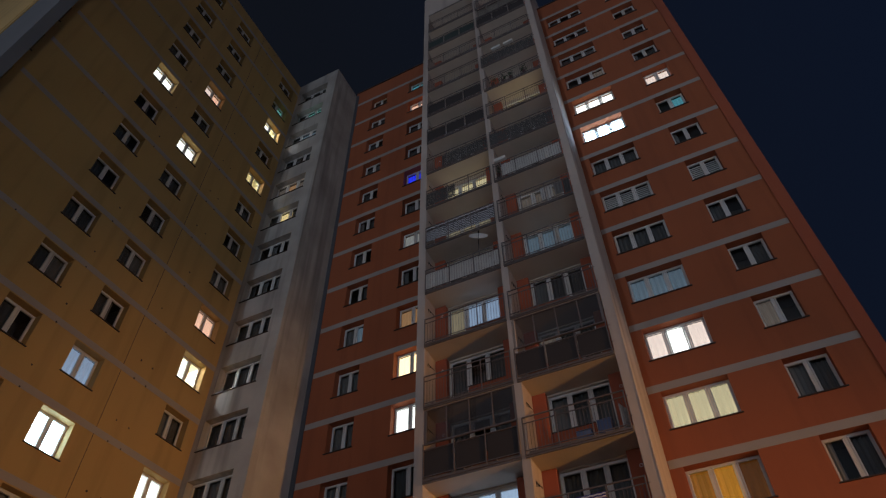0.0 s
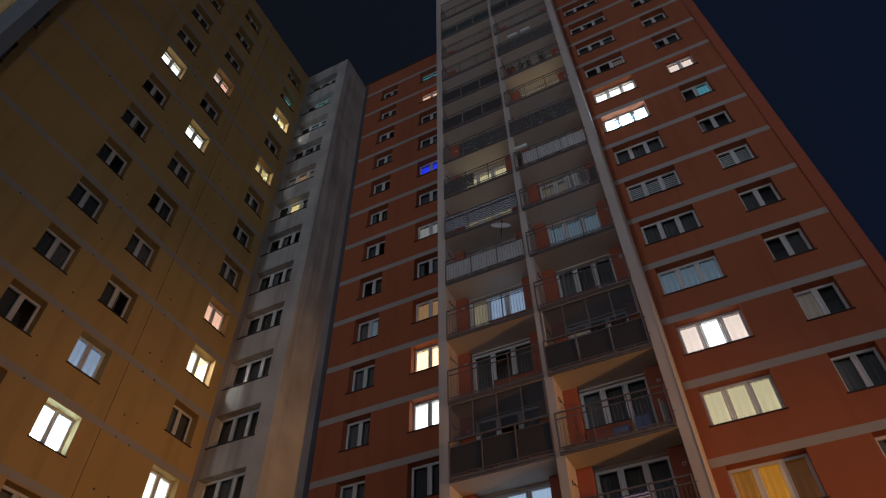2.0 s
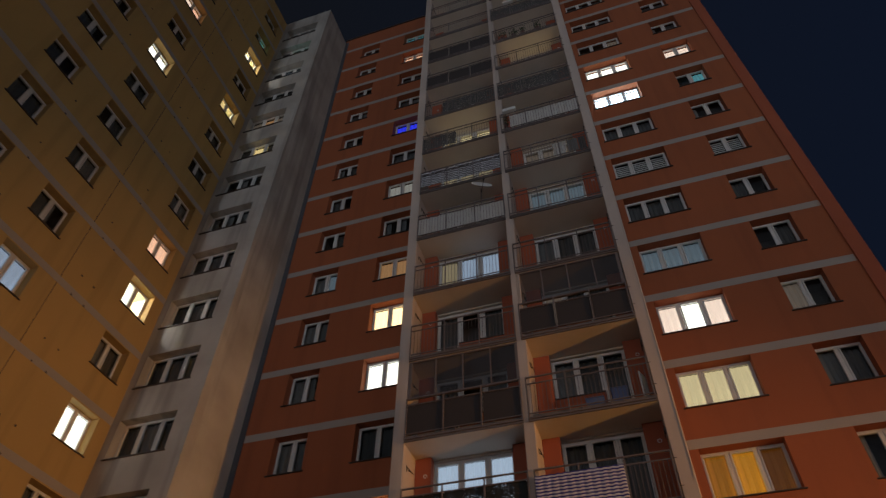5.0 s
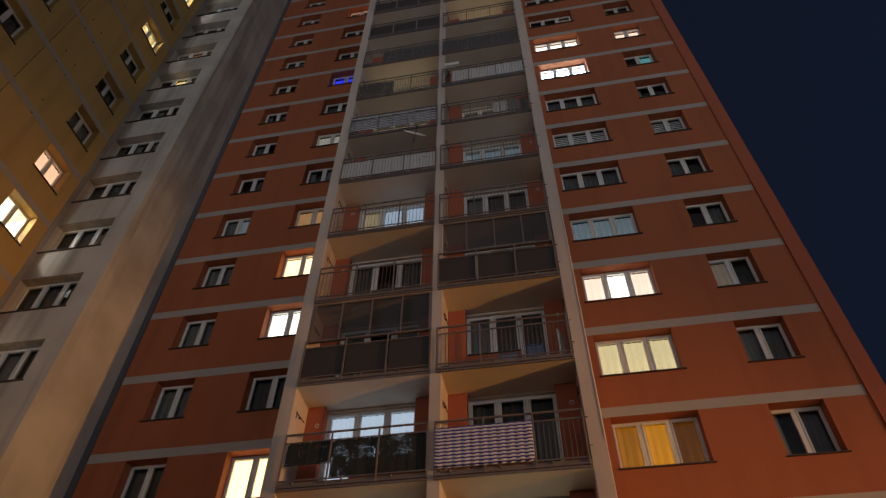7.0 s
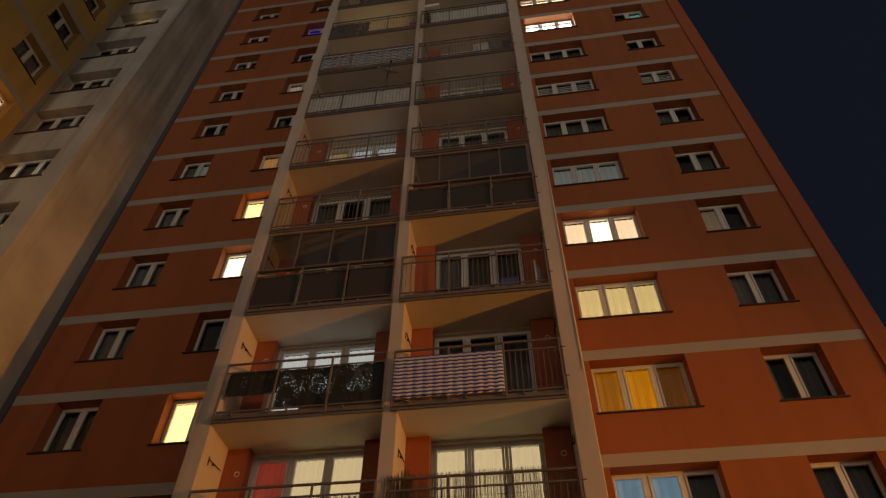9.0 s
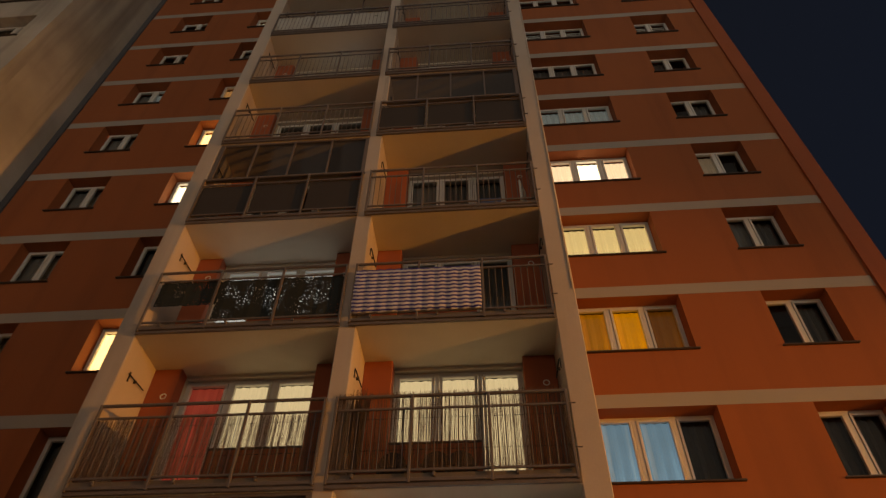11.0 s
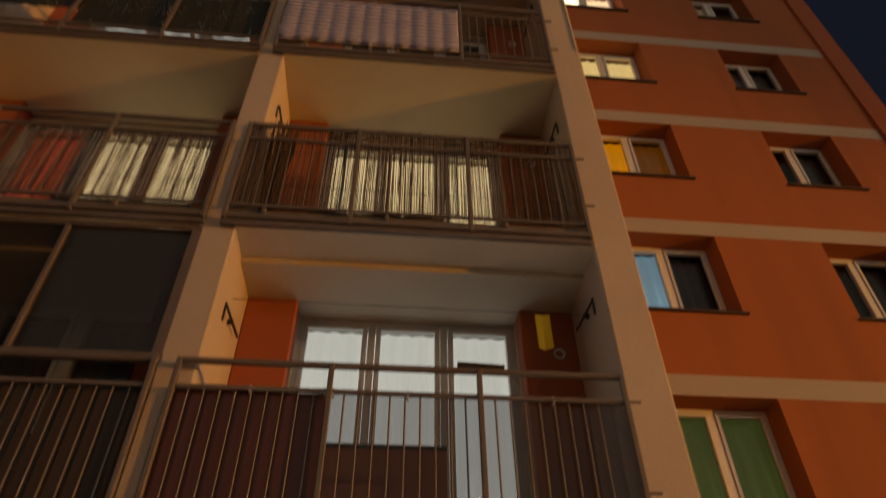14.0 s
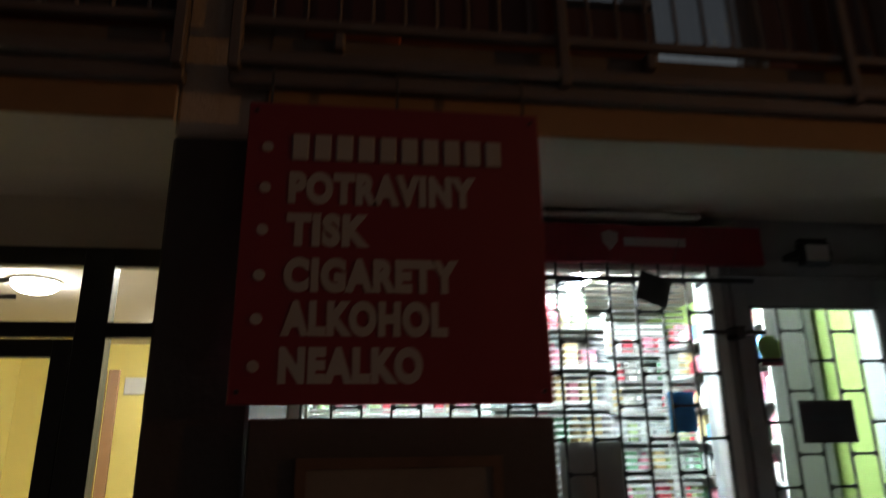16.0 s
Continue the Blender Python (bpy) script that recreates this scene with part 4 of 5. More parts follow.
tagged(ob, "white board leaning on the balcony side wall", "board")


def potted_plant(x, y, z, seed, label):
    """A pot with a leafy plant."""
    ob = empty("potted_plant", pose(x, y, z), label, "plant", "balcony plants")
    part("pot", lambda bm: bmesh.ops.create_cone(bm, cap_ends=True, segments=12, radius1=0.09, radius2=0.12, depth=0.2, matrix=pose(0, 0, 0.1)), BROWN, ob, key=("pot",))

    def leaves(bm):
        rnd = random.Random(seed)
        for _ in range(70):
            a, r, h = rnd.uniform(0, math.tau), rnd.uniform(0.02, 0.22), rnd.uniform(0.22, 0.75)
            m = pose(r * math.cos(a), r * math.sin(a), h, rnd.uniform(-50, 50), rnd.uniform(-50, 50), rnd.uniform(0, 360))
            s = rnd.uniform(0.03, 0.07)
            bm.faces.new([bm.verts.new(m @ Vector(q)) for q in ((-s, 0, 0), (0, -s * 0.45, 0.01), (s, 0, 0), (0, s * 0.45, 0.01))])
    part("foliage", leaves, LEAF, ob)


LEAF = surface("dark_leaf", (0.045, 0.075, 0.03), rough=0.6, grain=30, bump=0)
for i, (x, j) in enumerate(((-5.3, 11), (-4.7, 11), (-4.2, 11), (-3.4, 11), (-5.65, 8), (-6.3, 6))):
    potted_plant(x, 17.95, SLAB[j] + 0.55 if j != 6 else SLAB[j] + 0.105, i, "dark leafy plant in a brown pot on the balcony")
    if j != 6:
        bm = bmesh.new()
        add_box(bm, -0.16, 0.16, -0.14, 0.14, 0, 0.305, 0.01)
        st = new("plant_stool", to_mesh(bm, "plant_stool", UMBER))
        st.matrix_basis = pose(x, 17.95, SLAB[j] + 0.105)
        tagged(st, "low dark stool under a plant pot", "stool")


def dried_bundle(x, y, z, label):
    """A tied bundle of dry twigs."""
    rnd = random.Random(5)
    verts, faces = [], []
    for i in range(90):
        a, r, top = rnd.uniform(0, math.tau), rnd.uniform(0, 0.05), rnd.uniform(1.15, 1.5)
        fx, fy = r * math.cos(a), r * math.sin(a)
        k = len(verts)
        verts += [(fx - 0.003, fy, 0), (fx + 0.003, fy, 0), (fx * 3.2 + 0.003, fy * 3.2, top), (fx * 3.2 - 0.003, fy * 3.2, top), (fx * 1.6, fy * 1.6 + 0.006, top * 0.6)]
        faces += [(k, k + 1, k + 2, k + 3), (k, k + 4, k + 3)]
    me = bpy.data.meshes.new("dry_twigs")
    me.from_pydata(verts, [], faces)
    me.materials.append(REED)
    ob = new("dry_twigs", me)
    ob.matrix_basis = pose(x, y, z)
    tagged(ob, label, "twigs", "", "stuff")


dried_bundle(-5.5, 17.87, SLAB[1] + 0.1, "bundle of dry brown twigs standing behind the railing")

bm = bmesh.new()
add_rod(bm, (-2.035, FRONT - 0.01, 9.0), (-2.035, FRONT - 0.01, 44.0), 0.008, 6)
for i in range(24):
    add_box(bm, -2.052, -2.018, FRONT - 0.02, FRONT - 0.002, 9.2 + 1.45 * i, 9.225 + 1.45 * i)
tagged(new("facade_cable", to_mesh(bm, "facade_cable", FIN)), "thin painted cable clipped to the balcony side wall", "cable")


def street_lamp(x, y, height, turn, glow, label):
    """A street lamp that mirrors in the plastic film on the balcony."""
    ob = empty("street_lamp", pose(x, y, 0, 0, 0, turn), label, "street lamp", "street lamps")
    part("pole", lambda bm: bmesh.ops.create_cone(bm, cap_ends=True, segments=12, radius1=0.09, radius2=0.045, depth=height, matrix=pose(0, 0, height / 2)), CONCRETE, ob, "galvanised tapered pole")
    part("arm", lambda bm: add_rod(bm, (0, 0, height - 0.05), (0, 0.9, height + 0.12), 0.03, 8), CONCRETE, ob)
    head = part("head", lambda bm: add_box(bm, -0.14, 0.14, 0.7, 1.4, height + 0.06, height + 0.2, 0.03), DARKFRAME, ob)
    part("lens", lambda bm: add_box(bm, -0.11, 0.11, 0.78, 1.42, height - 0.02, height + 0.05, 0.02), glow, head, "glowing lamp lens")


SODIUM = glowing("sodium_lamp_glow", (1.0, 0.42, 0.06), 1700.0, contrast=0.05)
LED = glowing("cool_lamp_glow", (0.72, 0.86, 1.0), 1000.0, contrast=0.05)
street_lamp(9.2, -5.25, 11.5, 30, SODIUM, "tall street lamp with a sodium-orange lens")
street_lamp(14.8, -3.15, 10.5, 40, LED, "tall street lamp with a cool white lens")

# ---- ground floor ----
GROUND_TOP = 2.70
solid("pillar_ground", (-5.98, -5.68, FRONT, BACK, 0, 2.5), DARKPILLAR, "dark brown pillar between shop and entrance", "pillar", bevel=0.01)
solid("floor_hall", (-9.45, -2.38, BACK - 0.3, 25, 0.0, 0.16), CONCRETE, "pale concrete floor inside the ground storey", "floor")
solid("ground_ceiling", (-9.45, -2.38, BACK + 0.305, 25, GROUND_TOP, GROUND_TOP + 0.12), SOFFIT, "white painted ceiling of the ground storey", "ceiling")
solid("hall_back", (-9.45, -2.38, 24.0, 24.2, 0.16, GROUND_TOP), HALLYELLOW, "yellow painted rear wall of the entrance hall", "wall")
solid("hall_partition", (-6.0, -5.8, BACK + 0.06, 24.0, 0.16, GROUND_TOP), CREAM, "cream painted partition between hall and shop", "wall")
solid("hall_side", (-9.45, -9.3, BACK + 0.06, 24.0, 0.16, GROUND_TOP), HALLYELLOW, "yellow painted side wall of the entrance hall", "wall")
solid("shop_side", (-2.4, -2.2, BACK + 0.06, 24.0, 0.16, GROUND_TOP), LIME, "lime green painted side wall of the shop", "wall")

# entrance front: dark aluminium bars with glass between
entrance = empty("door_1", pose(0, BACK, 0), "dark aluminium entrance doors with glass panes and transoms", "door", "", "structure")


def bars(bm):
    for x, w in ((-9.42, 0.06), (-8.4, 0.12), (-7.45, 0.12), (-6.59, 0.14), (-6.15, 0.34)):
        add_box(bm, x - w / 2, x + w / 2, -0.04, 0.04, 0.16, 2.42, 0.004)
    add_box(bm, -9.45, -5.98, -0.035, 0.035, 2.35, 2.44, 0.004)
    add_box(bm, -9.45, -5.98, -0.038, 0.038, 2.01, 2.08, 0.004)
    add_box(bm, -9.45, -5.98, -0.035, 0.035, 0.16, 0.4, 0.004)
part("frame", bars, DARKFRAME, entrance)
for a, c in ((-8.34, -7.51), (-7.39, -6.66)):
    def leaf(bm, a=a, c=c):
        add_box(bm, a + 0.005, a + 0.09, -0.03, 0.03, 0.42, 2.0, 0.004)
        add_box(bm, c - 0.09, c - 0.005, -0.03, 0.03, 0.42, 2.0, 0.004)
        add_box(bm, a + 0.09, c - 0.09, -0.03, 0.03, 1.92, 2.0, 0.004)
        add_box(bm, a + 0.09, c - 0.09, -0.03, 0.03, 0.42, 0.6, 0.004)
    d = part("door_leaf", leaf, DARKFRAME, entrance)
    part("handle", lambda bm, c=c: add_rod(bm, (c - 0.05, -0.07, 0.9), (c - 0.05, -0.07, 1.25), 0.012, 8), PVC, d, "steel pull handle")
    part("pane", lambda bm, a=a, c=c: sheet(bm, a + 0.09, c - 0.09, 0, 0.6, 1.92), GLASS, d).visible_shadow = False
for a, c, z0, z1 in ((-8.34, -7.51, 2.08, 2.35), (-7.39, -6.66, 2.08, 2.35), (-6.52, -6.32, 2.08, 2.35), (-6.52, -6.32, 0.4, 2.01), (-9.39, -8.46, 0.4, 2.01), (-9.39, -8.46, 2.08, 2.35)):
    part("pane", lambda bm, a=a, c=c, z0=z0, z1=z1: sheet(bm, a, c, 0, z0, z1), GLASS, entrance).visible_shadow = False
for i, (x, w, z) in enumerate(((-7.12, 0.26, 2.28), (-7.1, 0.3, 2.2))):
    part("lettering_bar", lambda bm, w=w: add_box(bm, -w / 2, w / 2, -0.006, -0.003, -0.011, 0.011), GREYWALL, entrance, "faded grey lettering on the glass", at=(x, 0, z))
solid("entrance_head", (-9.45, -5.98, BACK - 0.02, BACK + 0.3, 2.442, GROUND_TOP + 0.12), SOFFIT, "white painted wall over the entrance doors", "wall")


def dome_lamp(x, y):
    ob = empty("ceiling_lamp", pose(x, y, GROUND_TOP), "round white dome ceiling lamp, switched on", "lamp", "hall lamps")
    part("base", lambda bm: bmesh.ops.create_cone(bm, cap_ends=True, segments=20, radius1=0.17, radius2=0.17, depth=0.02, matrix=pose(0, 0, -0.011)), PVC, ob, key=("lb",))

    def dome(bm):
        bmesh.ops.create_uvsphere(bm, u_segments=20, v_segments=10, radius=0.16)
        bmesh.ops.delete(bm, geom=[v for v in bm.verts if v.co.z > 0.01], context="VERTS")
        bmesh.ops.scale(bm, vec=(1, 1, 0.5), verts=bm.verts)
    part("diffuser", dome, TUBE, ob, "glowing white diffuser", key=("ld",), at=(0, 0, -0.022))


dome_lamp(-7.72, 20.7)
dome_lamp(-7.0, 22.6)
dome_lamp(-6.32, 19.85)
WOODSTRIPE = surface("brown_wood_slat", (0.26, 0.13, 0.055), rough=0.5, grain=30, blotch=3)
cup = empty("slatted_door", pose(-7.95, 22.2, 0.16), "brown slatted wooden inner door beside the yellow wall", "door")
for i in range(4):
    part("slat", lambda bm: add_box(bm, -0.05, 0.05, 0, 0.03, 0, 2.05, 0.006), WOODSTRIPE, cup, key=("slat",), at=(i * 0.11, 0.01 * (i % 2), 0))
bm = bmesh.new()
add_box(bm, 0, 0.28, -0.02, 0.0, 0, 0.2, 0.008)
box = new("wall_box", to_mesh(bm, "wall_box", PVC))
box.matrix_basis = pose(-8.1, 23.98, 2.1)
tagged(box, "small white junction box on the yellow wall", "box")

# shop front
shop = empty("window_shop", pose(0, BACK, 0), "shop window with a steel grille and lit shelves behind", "window", "", "structure")
SX = (-5.66, -3.53)


def shop_frame(bm):
    add_box(bm, SX[0] - 0.02, SX[0] + 0.05, -0.04, 0.05, 0.7, 2.45, 0.004)
    add_box(bm, SX[1] - 0.01, SX[1] + 0.07, -0.04, 0.05, 0.7, 2.45, 0.004)
    add_box(bm, SX[0] + 0.05, SX[1] - 0.01, -0.04, 0.05, 2.38, 2.45, 0.004)
    add_box(bm, SX[0] + 0.05, SX[1] - 0.01, -0.05, 0.05, 0.7, 0.78, 0.004)
part("window_frame", shop_frame, PVC, shop)
part("pane", lambda bm: sheet(bm, SX[0] + 0.05, SX[1] - 0.01, 0.02, 0.78, 2.38), GLASS, shop).visible_shadow = False


def grille(owner, x0, x1, z0, z1, pitch, cell, y=-0.07):
    """Staggered steel bars, like courses of tall bricks."""
    n = round((x1 - x0) / pitch)
    w = (x1 - x0) / n
    rim = part("grille", lambda bm: (add_box(bm, x0 - 0.012, x1 + 0.012, y - 0.008, y + 0.008, z1 - 0.006, z1 + 0.008), add_box(bm, x0 - 0.012, x1 + 0.012, y - 0.008, y + 0.008, z0 - 0.008, z0 + 0.006)), BLACK, owner, "black steel security grille")
    for i in range(n + 1):
        x = x0 + w * i
        part("upright_bar", lambda bm: add_box(bm, -0.006, 0.006, -0.006, 0.006, z0 + 0.006, z1 - 0.006, 0.002), BLACK, rim, key=("gbar", z0, z1), at=(x, y, 0))
        if i < n:
            z = z1 - cell * (0.28 if i % 2 else 0.62)
            while z > z0:
                part("cross_bar", lambda bm: (add_box(bm, 0.0065, w - 0.0065, -0.005, 0.005, -0.006, 0.006), add_box(bm, 0.0065, 0.02, -0.005, 0.005, -0.013, 0.013), add_box(bm, w - 0.02, w - 0.0065, -0.005, 0.005, -0.013, 0.013)), BLACK, rim, key=("gcross", round(w, 4)), at=(x, y, z))
                z -= cell * 0.68


grille(shop, -5.62, -3.54, 0.75, 2.44, 0.139, 0.46)
part("grille_rail", lambda bm: add_box(bm, -5.66, -3.3, -0.095, -0.08, 2.31, 2.335, 0.003), BLACK, shop, "flat steel rail across the grille")
def tilted_slat(bm):
    add_box(bm, -5.6, -3.62, -0.0125, 0.0125, -0.0008, 0.0008)
    bmesh.ops.rotate(bm, verts=bm.verts, cent=(0, 0, 0), matrix=Matrix.Rotation(radians(35), 3, "X"))


for i in range(44):
    part("blind_slat", tilted_slat, SLAT, shop, key=("bslat",), at=(0, 0.10, 0.9 + 0.034 * i))
for x in (-5.3, -4.6, -3.9):
    part("blind_cord", lambda bm: add_rod(bm, (0, 0, 0.88), (0, 0, 2.38), 0.002, 4), PVC, shop, key=("bcord",), at=(x, 0.085, 0))
solid("shop_parapet", (-5.68, -3.46, BACK, BACK + 0.25, 0, 0.7), GREYWALL, "grey painted wall under the shop window", "wall")
solid("shop_head", (-5.68, -2.38, BACK, BACK + 0.3, 2.452, GROUND_TOP + 0.12), GREYWALL, "grey painted wall over the shop front", "wall")
solid("shop_pier", (-3.46, -3.40, BACK - 0.01, BACK + 0.25, 0, 2.452), GREYWALL, "grey painted pier between shop window and door", "wall")
solid("shop_side_pier", (-2.47, -2.38, BACK, BACK + 0.25, 0, 2.452), GREYWALL, "grey painted wall beside the shop door", "wall")
door = empty("door_2", pose(0, BACK, 0), "grey-framed glazed shop door behind a steel grille", "door", "", "structure")


def door_frame(bm):
    add_box(bm, -3.40, -3.31, -0.03, 0.04, 0.1, 2.452, 0.004)
    add_box(bm, -2.56, -2.47, -0.03, 0.04, 0.1, 2.452, 0.004)
    add_box(bm, -3.31, -2.56, -0.03, 0.04, 2.2, 2.452, 0.004)
    add_box(bm, -3.31, -2.56, -0.03, 0.04, 0.1, 0.5, 0.004)
part("door_frame", door_frame, GREYWALL, door, "grey painted door frame")
part("pane", lambda bm: sheet(bm, -3.31, -2.56, 0.02, 0.5, 2.2), GLASS, door).visible_shadow = False
grille(door, -3.30, -2.57, 0.5, 2.2, 0.146, 0.46, -0.02)
STICKER = surface("green_sticker", (0.30, 0.5, 0.10), rough=0.5, grain=20, bump=0)
part("sticker", lambda bm: bmesh.ops.create_cone(bm, cap_ends=True, segments=20, radius1=0.07, radius2=0.07, depth=0.003, matrix=pose(0, 0, 0, 90)), STICKER, door, "round green sticker on the glass", at=(-3.2, 0.012, 1.98))
part("sticker_bar", lambda bm: add_box(bm, -0.06, 0.06, -0.002, 0.002, -0.02, 0.02), RED, door, "red bar of lettering", at=(-3.2, 0.008, 1.91))
part("notice_bar", lambda bm: add_box(bm, -0.1, 0.1, -0.002, 0.0, -0.012, 0.012), BLACK, door, "dark bar of lettering", at=(-2.98, -0.051, 1.62))
part("notice", lambda bm: add_box(bm, -3.13, -2.83, -0.05, -0.045, 1.5, 1.71), UMBER, door, "dark notice card hung on the door")

bm = bmesh.new()
add_box(bm, -4.72, -3.22, -0.03, 0.02, 2.41, 2.62, 0.004)
strip = empty("shop_sign", pose(0, BACK - 0.06, 0), "long dark red shop sign with a pale shield mark", "sign")
part("plate", bm, WINE, strip)


def shield(bm):
    v = [bm.verts.new(q) for q in ((-0.045, 0, 0.04), (0, 0, 0.055), (0.045, 0, 0.04), (0.04, 0, -0.01), (0, 0, -0.055), (-0.04, 0, -0.01))]
    bm.faces.new(v)
    thicken(bm, 0.004)
part("shield_mark", shield, LETTER, strip, "pale shield mark", at=(-4.08, -0.042, 2.525))
part("name_bar", lambda bm: add_box(bm, -4.0, -3.66, -0.037, -0.031, 2.5, 2.545), LETTER, strip, "pale bar of lettering")
tube = empty("tube_lamp", pose(0, BACK - 0.04, 0), "unlit tube lamp casing over the shop sign", "lamp")
part("casing", lambda bm: add_box(bm, -4.7, -3.55, -0.06, 0.02, 2.655, 2.69, 0.01), PVC, tube)

# big hanging sign
sign = empty("hanging_sign", pose(-5.257, 17.635, 2.10), "red hanging sign with white words listing goods", "sign")
part("plate", lambda bm: add_box(bm, -0.465, 0.465, -0.012, 0.012, -0.465, 0.47, 0.003), RED, sign)


def words(text, width, x, z, cap):
    curve = bpy.data.curves.new("lettering", "FONT")
    curve.body, curve.size, curve.extrude, curve.offset, curve.space_character = text, cap / 0.69, 0.001, 0.0085, 1.14
    tmp = new("lettering", curve)
    bpy.context.view_layer.update()
    me = bpy.data.meshes.new_from_object(tmp.evaluated_get(bpy.context.evaluated_depsgraph_get()))
    bpy.data.objects.remove(tmp)
    me.materials.clear()
    me.materials.append(LETTER)
    xs = [v.co.x for v in me.vertices]
    k = width / (max(xs) - min(xs))
    for v in me.vertices:
        v.co.x = (v.co.x - min(xs)) * k
    ob = new("lettering", me)
    ob.parent = sign
    ob.matrix_basis = pose(x, -0.014, z, 90)


LINES = [("", 0.67, 2.375), ("POTRAVINY", 0.58, 2.24), ("TISK", 0.25, 2.105), ("CIGARETY", 0.52, 1.965), ("ALKOHOL", 0.485, 1.835), ("NEALKO", 0.41, 1.70)]
for text, w, z in LINES:
    if text:
        words(text, w, -0.33, z - 2.10, 0.088)
    else:
        for i in range(10):
            part("name_bar", lambda bm: add_box(bm, -0.026, 0.026, -0.004, 0.002, 0, 0.088, 0.004), LETTER, sign, "white block of lettering", key=("nb",), at=(-0.30 + 0.0678 * i, -0.014, z - 2.10))
    part("bullet", lambda bm: bmesh.ops.create_cone(bm, cap_ends=True, segments=14, radius1=0.017, radius2=0.017, depth=0.004, matrix=pose(0, 0, 0, 90)), LETTER, sign, key=("bullet",), at=(-0.4, -0.014, z - 2.10 + 0.04))
for x in (-0.4, 0.0, 0.42):
    part("hook", lambda bm: (add_rod(bm, (0, 0, 0.45), (0, 0.0, 0.60), 0.005, 6), add_rod(bm, (0, 0, 0.60), (0, 0.06, 0.63), 0.005, 6)), BLACK, sign, "steel hanging hook", key=("shook",), at=(x, 0.0, 0))
for x in (-0.44, 0.44):
    for z in (-0.43, 0.44):
        part("screw", lambda bm: bmesh.ops.create_cone(bm, cap_ends=True, segments=8, radius1=0.008, radius2=0.006, depth=0.006, matrix=pose(0, 0, 0, 90)), BLACK, sign, key=("screw",), at=(x, -0.014, z))
board = empty("notice_board", pose(-5.22, 17.69, 0), "dark notice board with a framed sheet under the sign", "board")
part("body", lambda bm: add_box(bm, -0.45, 0.45, 0, 0.05, 0.3, 1.6, 0.006), DARKPILLAR, board)
part("frame", lambda bm: (add_box(bm, -0.31, 0.28, -0.015, -0.002, 1.46, 1.49), add_box(bm, -0.31, -0.28, -0.015, -0.002, 0.7, 1.46), add_box(bm, 0.25, 0.28, -0.015, -0.002, 0.7, 1.46), add_box(bm, -0.31, 0.28, -0.015, -0.002, 0.67, 0.7)), REED, board)
part("sheet", lambda bm: add_box(bm, -0.28, 0.25, -0.008, -0.002, 0.7, 1.46), EDGE, board, "pinned paper sheet")
part("leg", lambda bm: add_box(bm, -0.42, -0.36, 0.01, 0.07, 0, 0.3), BLACK, board)
part("leg", lambda bm: add_box(bm, 0.36, 0.42, 0.01, 0.07, 0, 0.3), BLACK, board)

flood = empty("floodlight", pose(-2.95, BACK - 0.12, 2.47), "small black floodlight on the shop wall, switched off", "lamp")
part("housing", lambda bm: add_box(bm, -0.085, 0.085, -0.03, 0.03, -0.065, 0.065, 0.01), BLACK, flood)
part("lens", lambda bm: add_box(bm, -0.065, 0.065, -0.036, -0.03, -0.045, 0.045, 0.002), PVC, flood, "pale reflector behind glass")
part("bracket", lambda bm: (add_box(bm, -0.1, -0.09, -0.01, 0.12, -0.02, 0.02), add_box(bm, 0.09, 0.1, -0.01, 0.12, -0.02, 0.02), add_box(bm, -0.09, 0.09, 0.1, 0.12, -0.02, 0.02)), BLACK, flood)
for i in range(7):
    part("fin", lambda bm: add_box(bm, -0.002, 0.002, -0.02, 0.03, 0.065, 0.085), BLACK, flood, key=("fin",), at=(-0.07 + i * 0.023, 0, 0))
bm = bmesh.new()
add_rod(bm, (-3.5, BACK - 0.03, 2.36), (-2.47, BACK - 0.03, 2.37), 0.011, 8)
add_rod(bm, (-3.5, BACK - 0.03, 2.36), (-3.6, BACK - 0.03, 2.30), 0.011, 8)
add_rod(bm, (-2.47, BACK - 0.03, 2.37), (-2.41, BACK - 0.5, 2.33), 0.011, 8)
add_rod(bm, (-2.41, BACK - 0.5, 2.33), (-2.41, FRONT + 0.1, 2.38), 0.011, 8)
tagged(new("cable_conduit", to_mesh(bm, "cable_conduit", GREYWALL)), "grey cable conduit along the shop front", "cable")
tag = empty("hanging_card", pose(-3.94, BACK - 0.25, 2.23, 0, 18, 8), "black square card hanging on a thread", "card")
part("card", lambda bm: add_box(bm, -0.085, 0.085, -0.004, 0.004, -0.075, 0.075), BLACK, tag)
part("thread", lambda bm: add_rod(bm, (0.06, 0, 0.07), (0.16, 0.1, 0.45), 0.0015, 4), BLACK, tag)
bm = bmesh.new()
add_box(bm, -3.62, -3.28, -0.1, -0.08, 2.04, 2.06)
add_box(bm, -3.45, -3.40, -0.11, 0.0, 2.02, 2.08)
ob = new("grille_latch", to_mesh(bm, "grille_latch", BLACK))
ob.matrix_basis = pose(0, BACK, 0)
tagged(ob, "black steel latch bar across the shop grille", "latch")

# goods inside the shop
GOODS = []
for i, c in enumerate(((0.75, 0.10, 0.13), (0.82, 0.80, 0.76), (0.25, 0.5, 0.3), (0.15, 0.38, 0.7), (0.8, 0.62, 0.3), (0.72, 0.74, 0.76), (0.8, 0.3, 0.38), (0.55, 0.7, 0.35))):
    GOODS.append(surface(f"packaging_{i}", c, rough=0.45, grain=35, blotch=12, amount=0.6, bump=0))
SHELFWHITE = surface("white_shelf_paint", (0.7, 0.7, 0.68), rough=0.5, grain=12, bump=0)


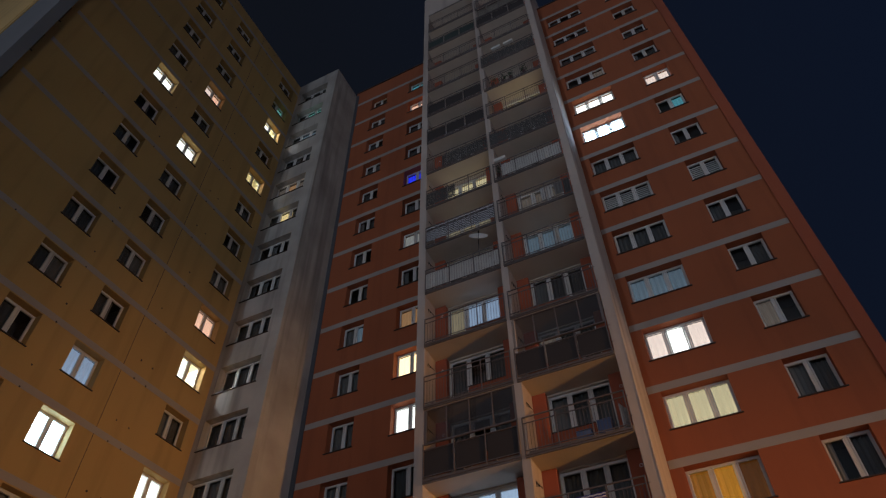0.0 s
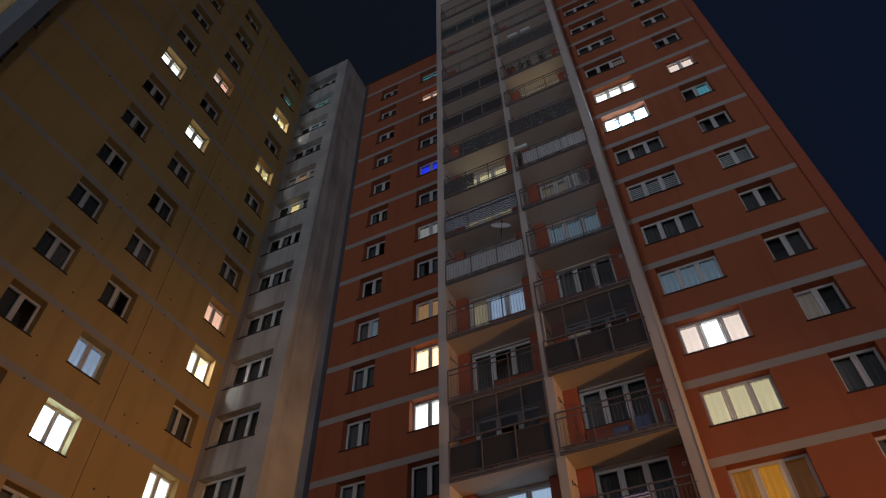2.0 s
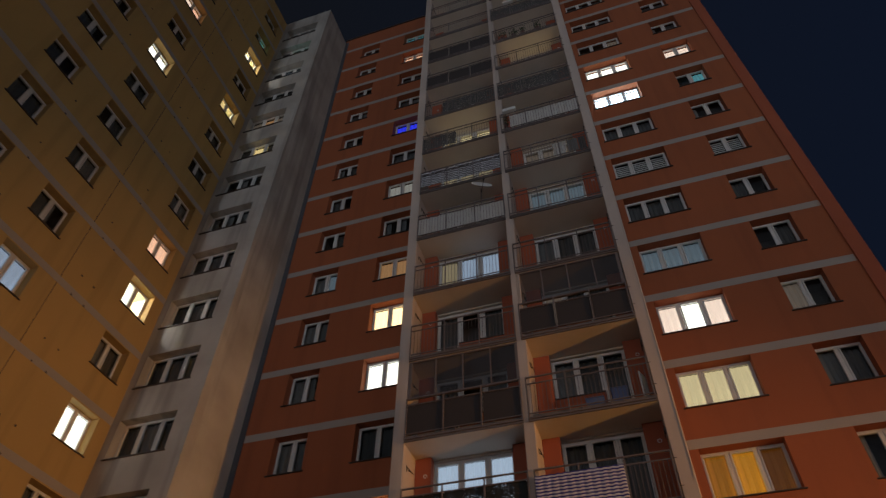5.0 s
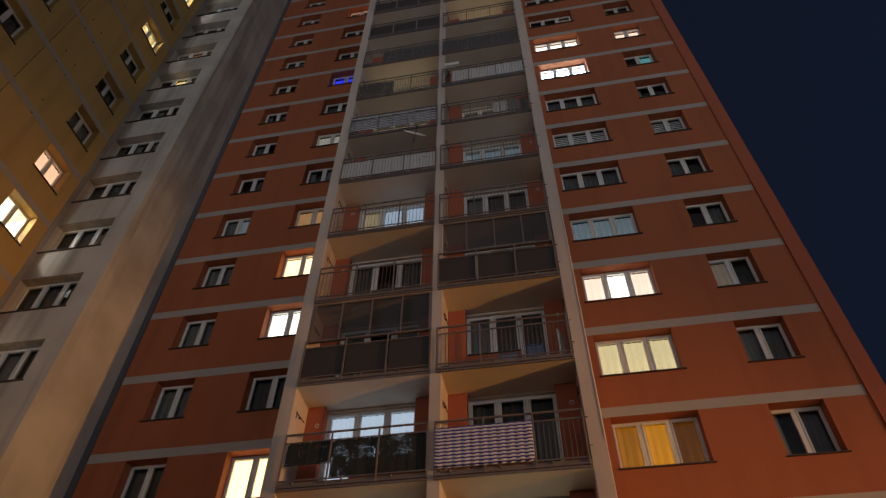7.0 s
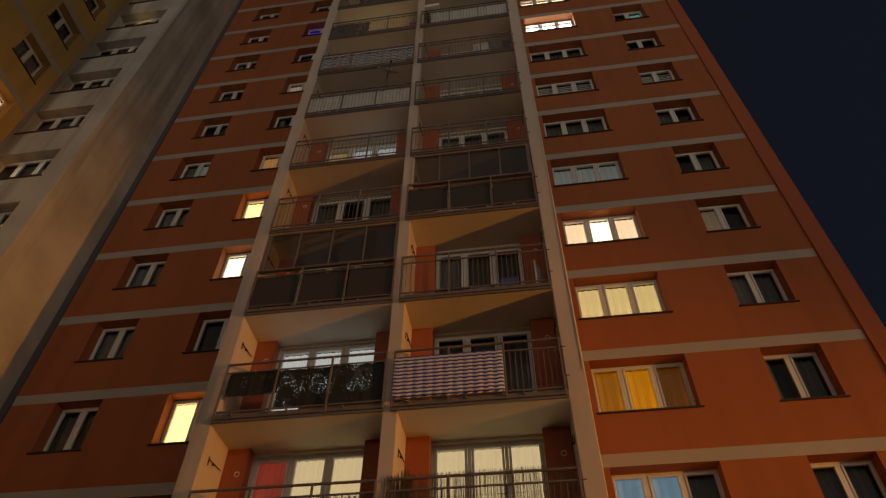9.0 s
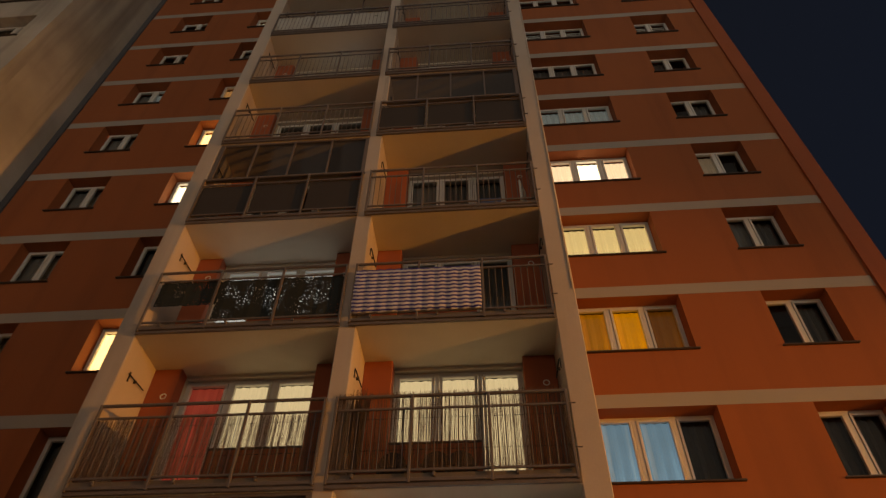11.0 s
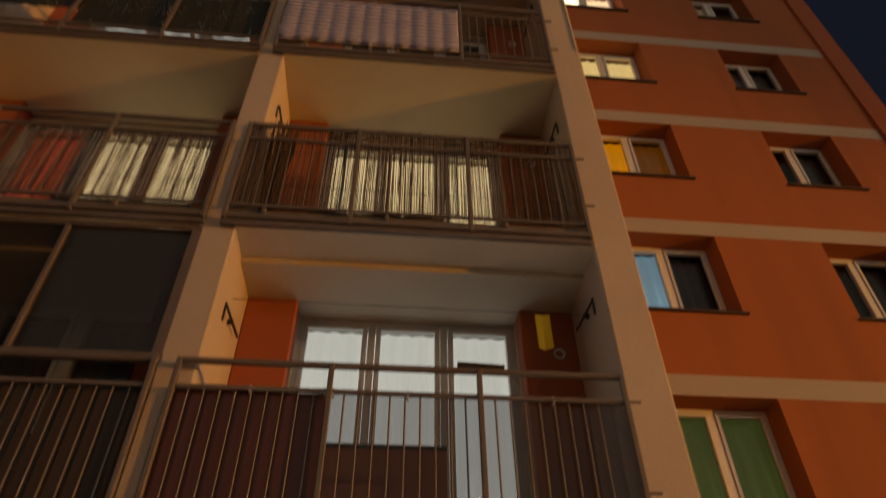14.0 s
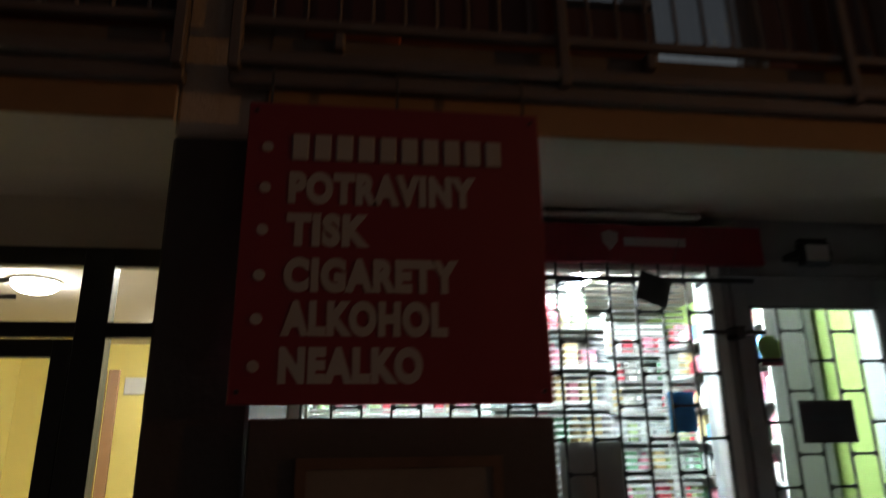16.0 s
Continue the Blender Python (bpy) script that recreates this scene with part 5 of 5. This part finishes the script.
def shelf_unit(m, w, rows, seed, label):
    unit = empty("shop_shelf", m, label, "shelf", "shop shelves")
    rnd = random.Random(seed)
    part("back", lambda bm: add_box(bm, 0, w, 0.33, 0.35, 0, 2.4), SHELFWHITE, unit)
    for x in (0, w):
        part("side", lambda bm: add_box(bm, -0.012, 0.012, 0, 0.33, 0, 2.2), SHELFWHITE, unit, key=("shelfside",), at=(x, 0, 0))
    for r in range(rows):
        z = 0.35 + 2.0 * r / rows
        part("board", lambda bm: add_box(bm, 0.012, w - 0.012, 0, 0.33, -0.02, 0), SHELFWHITE, unit, key=("shelfboard", w), at=(0, 0, z))
    return unit, [0.35 + 2.0 * r / rows for r in range(rows)], rnd


def stock(m, w, levels, rnd):
    for z in levels:
        x = 0.05
        while x < w - 0.12:
            pw, ph, kind = rnd.uniform(0.07, 0.13), rnd.uniform(0.11, 0.2), rnd.randrange(8)
            bm = bmesh.new()
            if rnd.random() < 0.45:
                r = pw * 0.42
                bmesh.ops.create_cone(bm, cap_ends=True, segments=10, radius1=r, radius2=r, depth=ph * 0.7, matrix=pose(0, 0, ph * 0.35))
                bmesh.ops.create_cone(bm, cap_ends=True, segments=10, radius1=r, radius2=r * 0.35, depth=ph * 0.2, matrix=pose(0, 0, ph * 0.8))
                bmesh.ops.create_cone(bm, cap_ends=True, segments=8, radius1=r * 0.35, radius2=r * 0.35, depth=ph * 0.12, matrix=pose(0, 0, ph * 0.94))
                ob = new("bottle", to_mesh(bm, "bottle", GOODS[kind]))
                tagged(ob, "coloured bottle standing on a shop shelf", "bottle", "shop bottles")
            else:
                add_box(bm, -pw * 0.45, pw * 0.45, -0.05, 0.05, 0, ph, 0.006)
                ob = new("carton", to_mesh(bm, "carton", GOODS[kind]))
                tagged(ob, "coloured carton standing on a shop shelf", "carton", "shop cartons")
            ob.matrix_basis = m @ pose(x + pw / 2, 0.12, z)
            x += pw + 0.012


for m, w, seed in ((pose(-5.75, 21.2, 0.16), 1.6, 3), (pose(-4.1, 21.2, 0.16), 1.6, 5), (pose(-4.5, 19.95, 0.16), 0.8, 9), (pose(-2.77, 21.1, 0.16, 0, 0, -90), 1.5, 11)):
    unit, levels, rnd = shelf_unit(m, w, 8, seed, "white shop shelf filled with coloured goods")
    stock(m, w, levels, rnd)
POSTER = surface("blue_poster_paper", (0.03, 0.25, 0.6), rough=0.6, grain=20, bump=0)
bm = bmesh.new()
add_box(bm, -3.79, -3.65, BACK + 0.03, BACK + 0.034, 1.56, 1.76)
tagged(new("poster", to_mesh(bm, "poster", POSTER)), "small blue poster in the shop window", "poster")
bm = bmesh.new()
add_box(bm, -4.38, -4.05, BACK + 0.03, BACK + 0.034, 1.1, 1.52)
tagged(new("paper_notice", to_mesh(bm, "paper_notice", BLIND)), "grey paper sheet taped in the shop window", "poster")
for x in (-4.9, -3.75):
    t = empty("shop_lamp", pose(x, 19.6, GROUND_TOP), "white fluorescent ceiling lamp in the shop, switched on", "lamp", "shop lamps")
    part("body", lambda bm: add_box(bm, -0.09, 0.09, -0.3, 0.9, -0.05, -0.002, 0.008), PVC, t, key=("fb",))
    part("tube", lambda bm: add_rod(bm, (0, -0.26, -0.07), (0, 0.86, -0.07), 0.02, 10), TUBE_COOL, t, "glowing tube", key=("ft",))

# grey tiles on the recess side wall, running bond
tiled = solid("tiled_wall", (-2.40, -2.381, FRONT + 0.06, BACK - 0.002, 0, 2.5), GREYWALL, "grey tiled side wall of the shop recess", "wall")
for r in range(22):
    z = 2.5 - 0.112 * (r + 1)
    y = FRONT + 0.07 - (0.14 if r % 2 else 0.0)
    while y < BACK - 0.03:
        a, c = max(y, FRONT + 0.065), min(y + 0.272, BACK - 0.005)
        if c - a > 0.03:
            box_part("tile", (-0.008, 0.0, 0.0, round(c - a, 3), 0, 0.104), TILE, tiled, at=(-2.40, a, z))
        y += 0.28
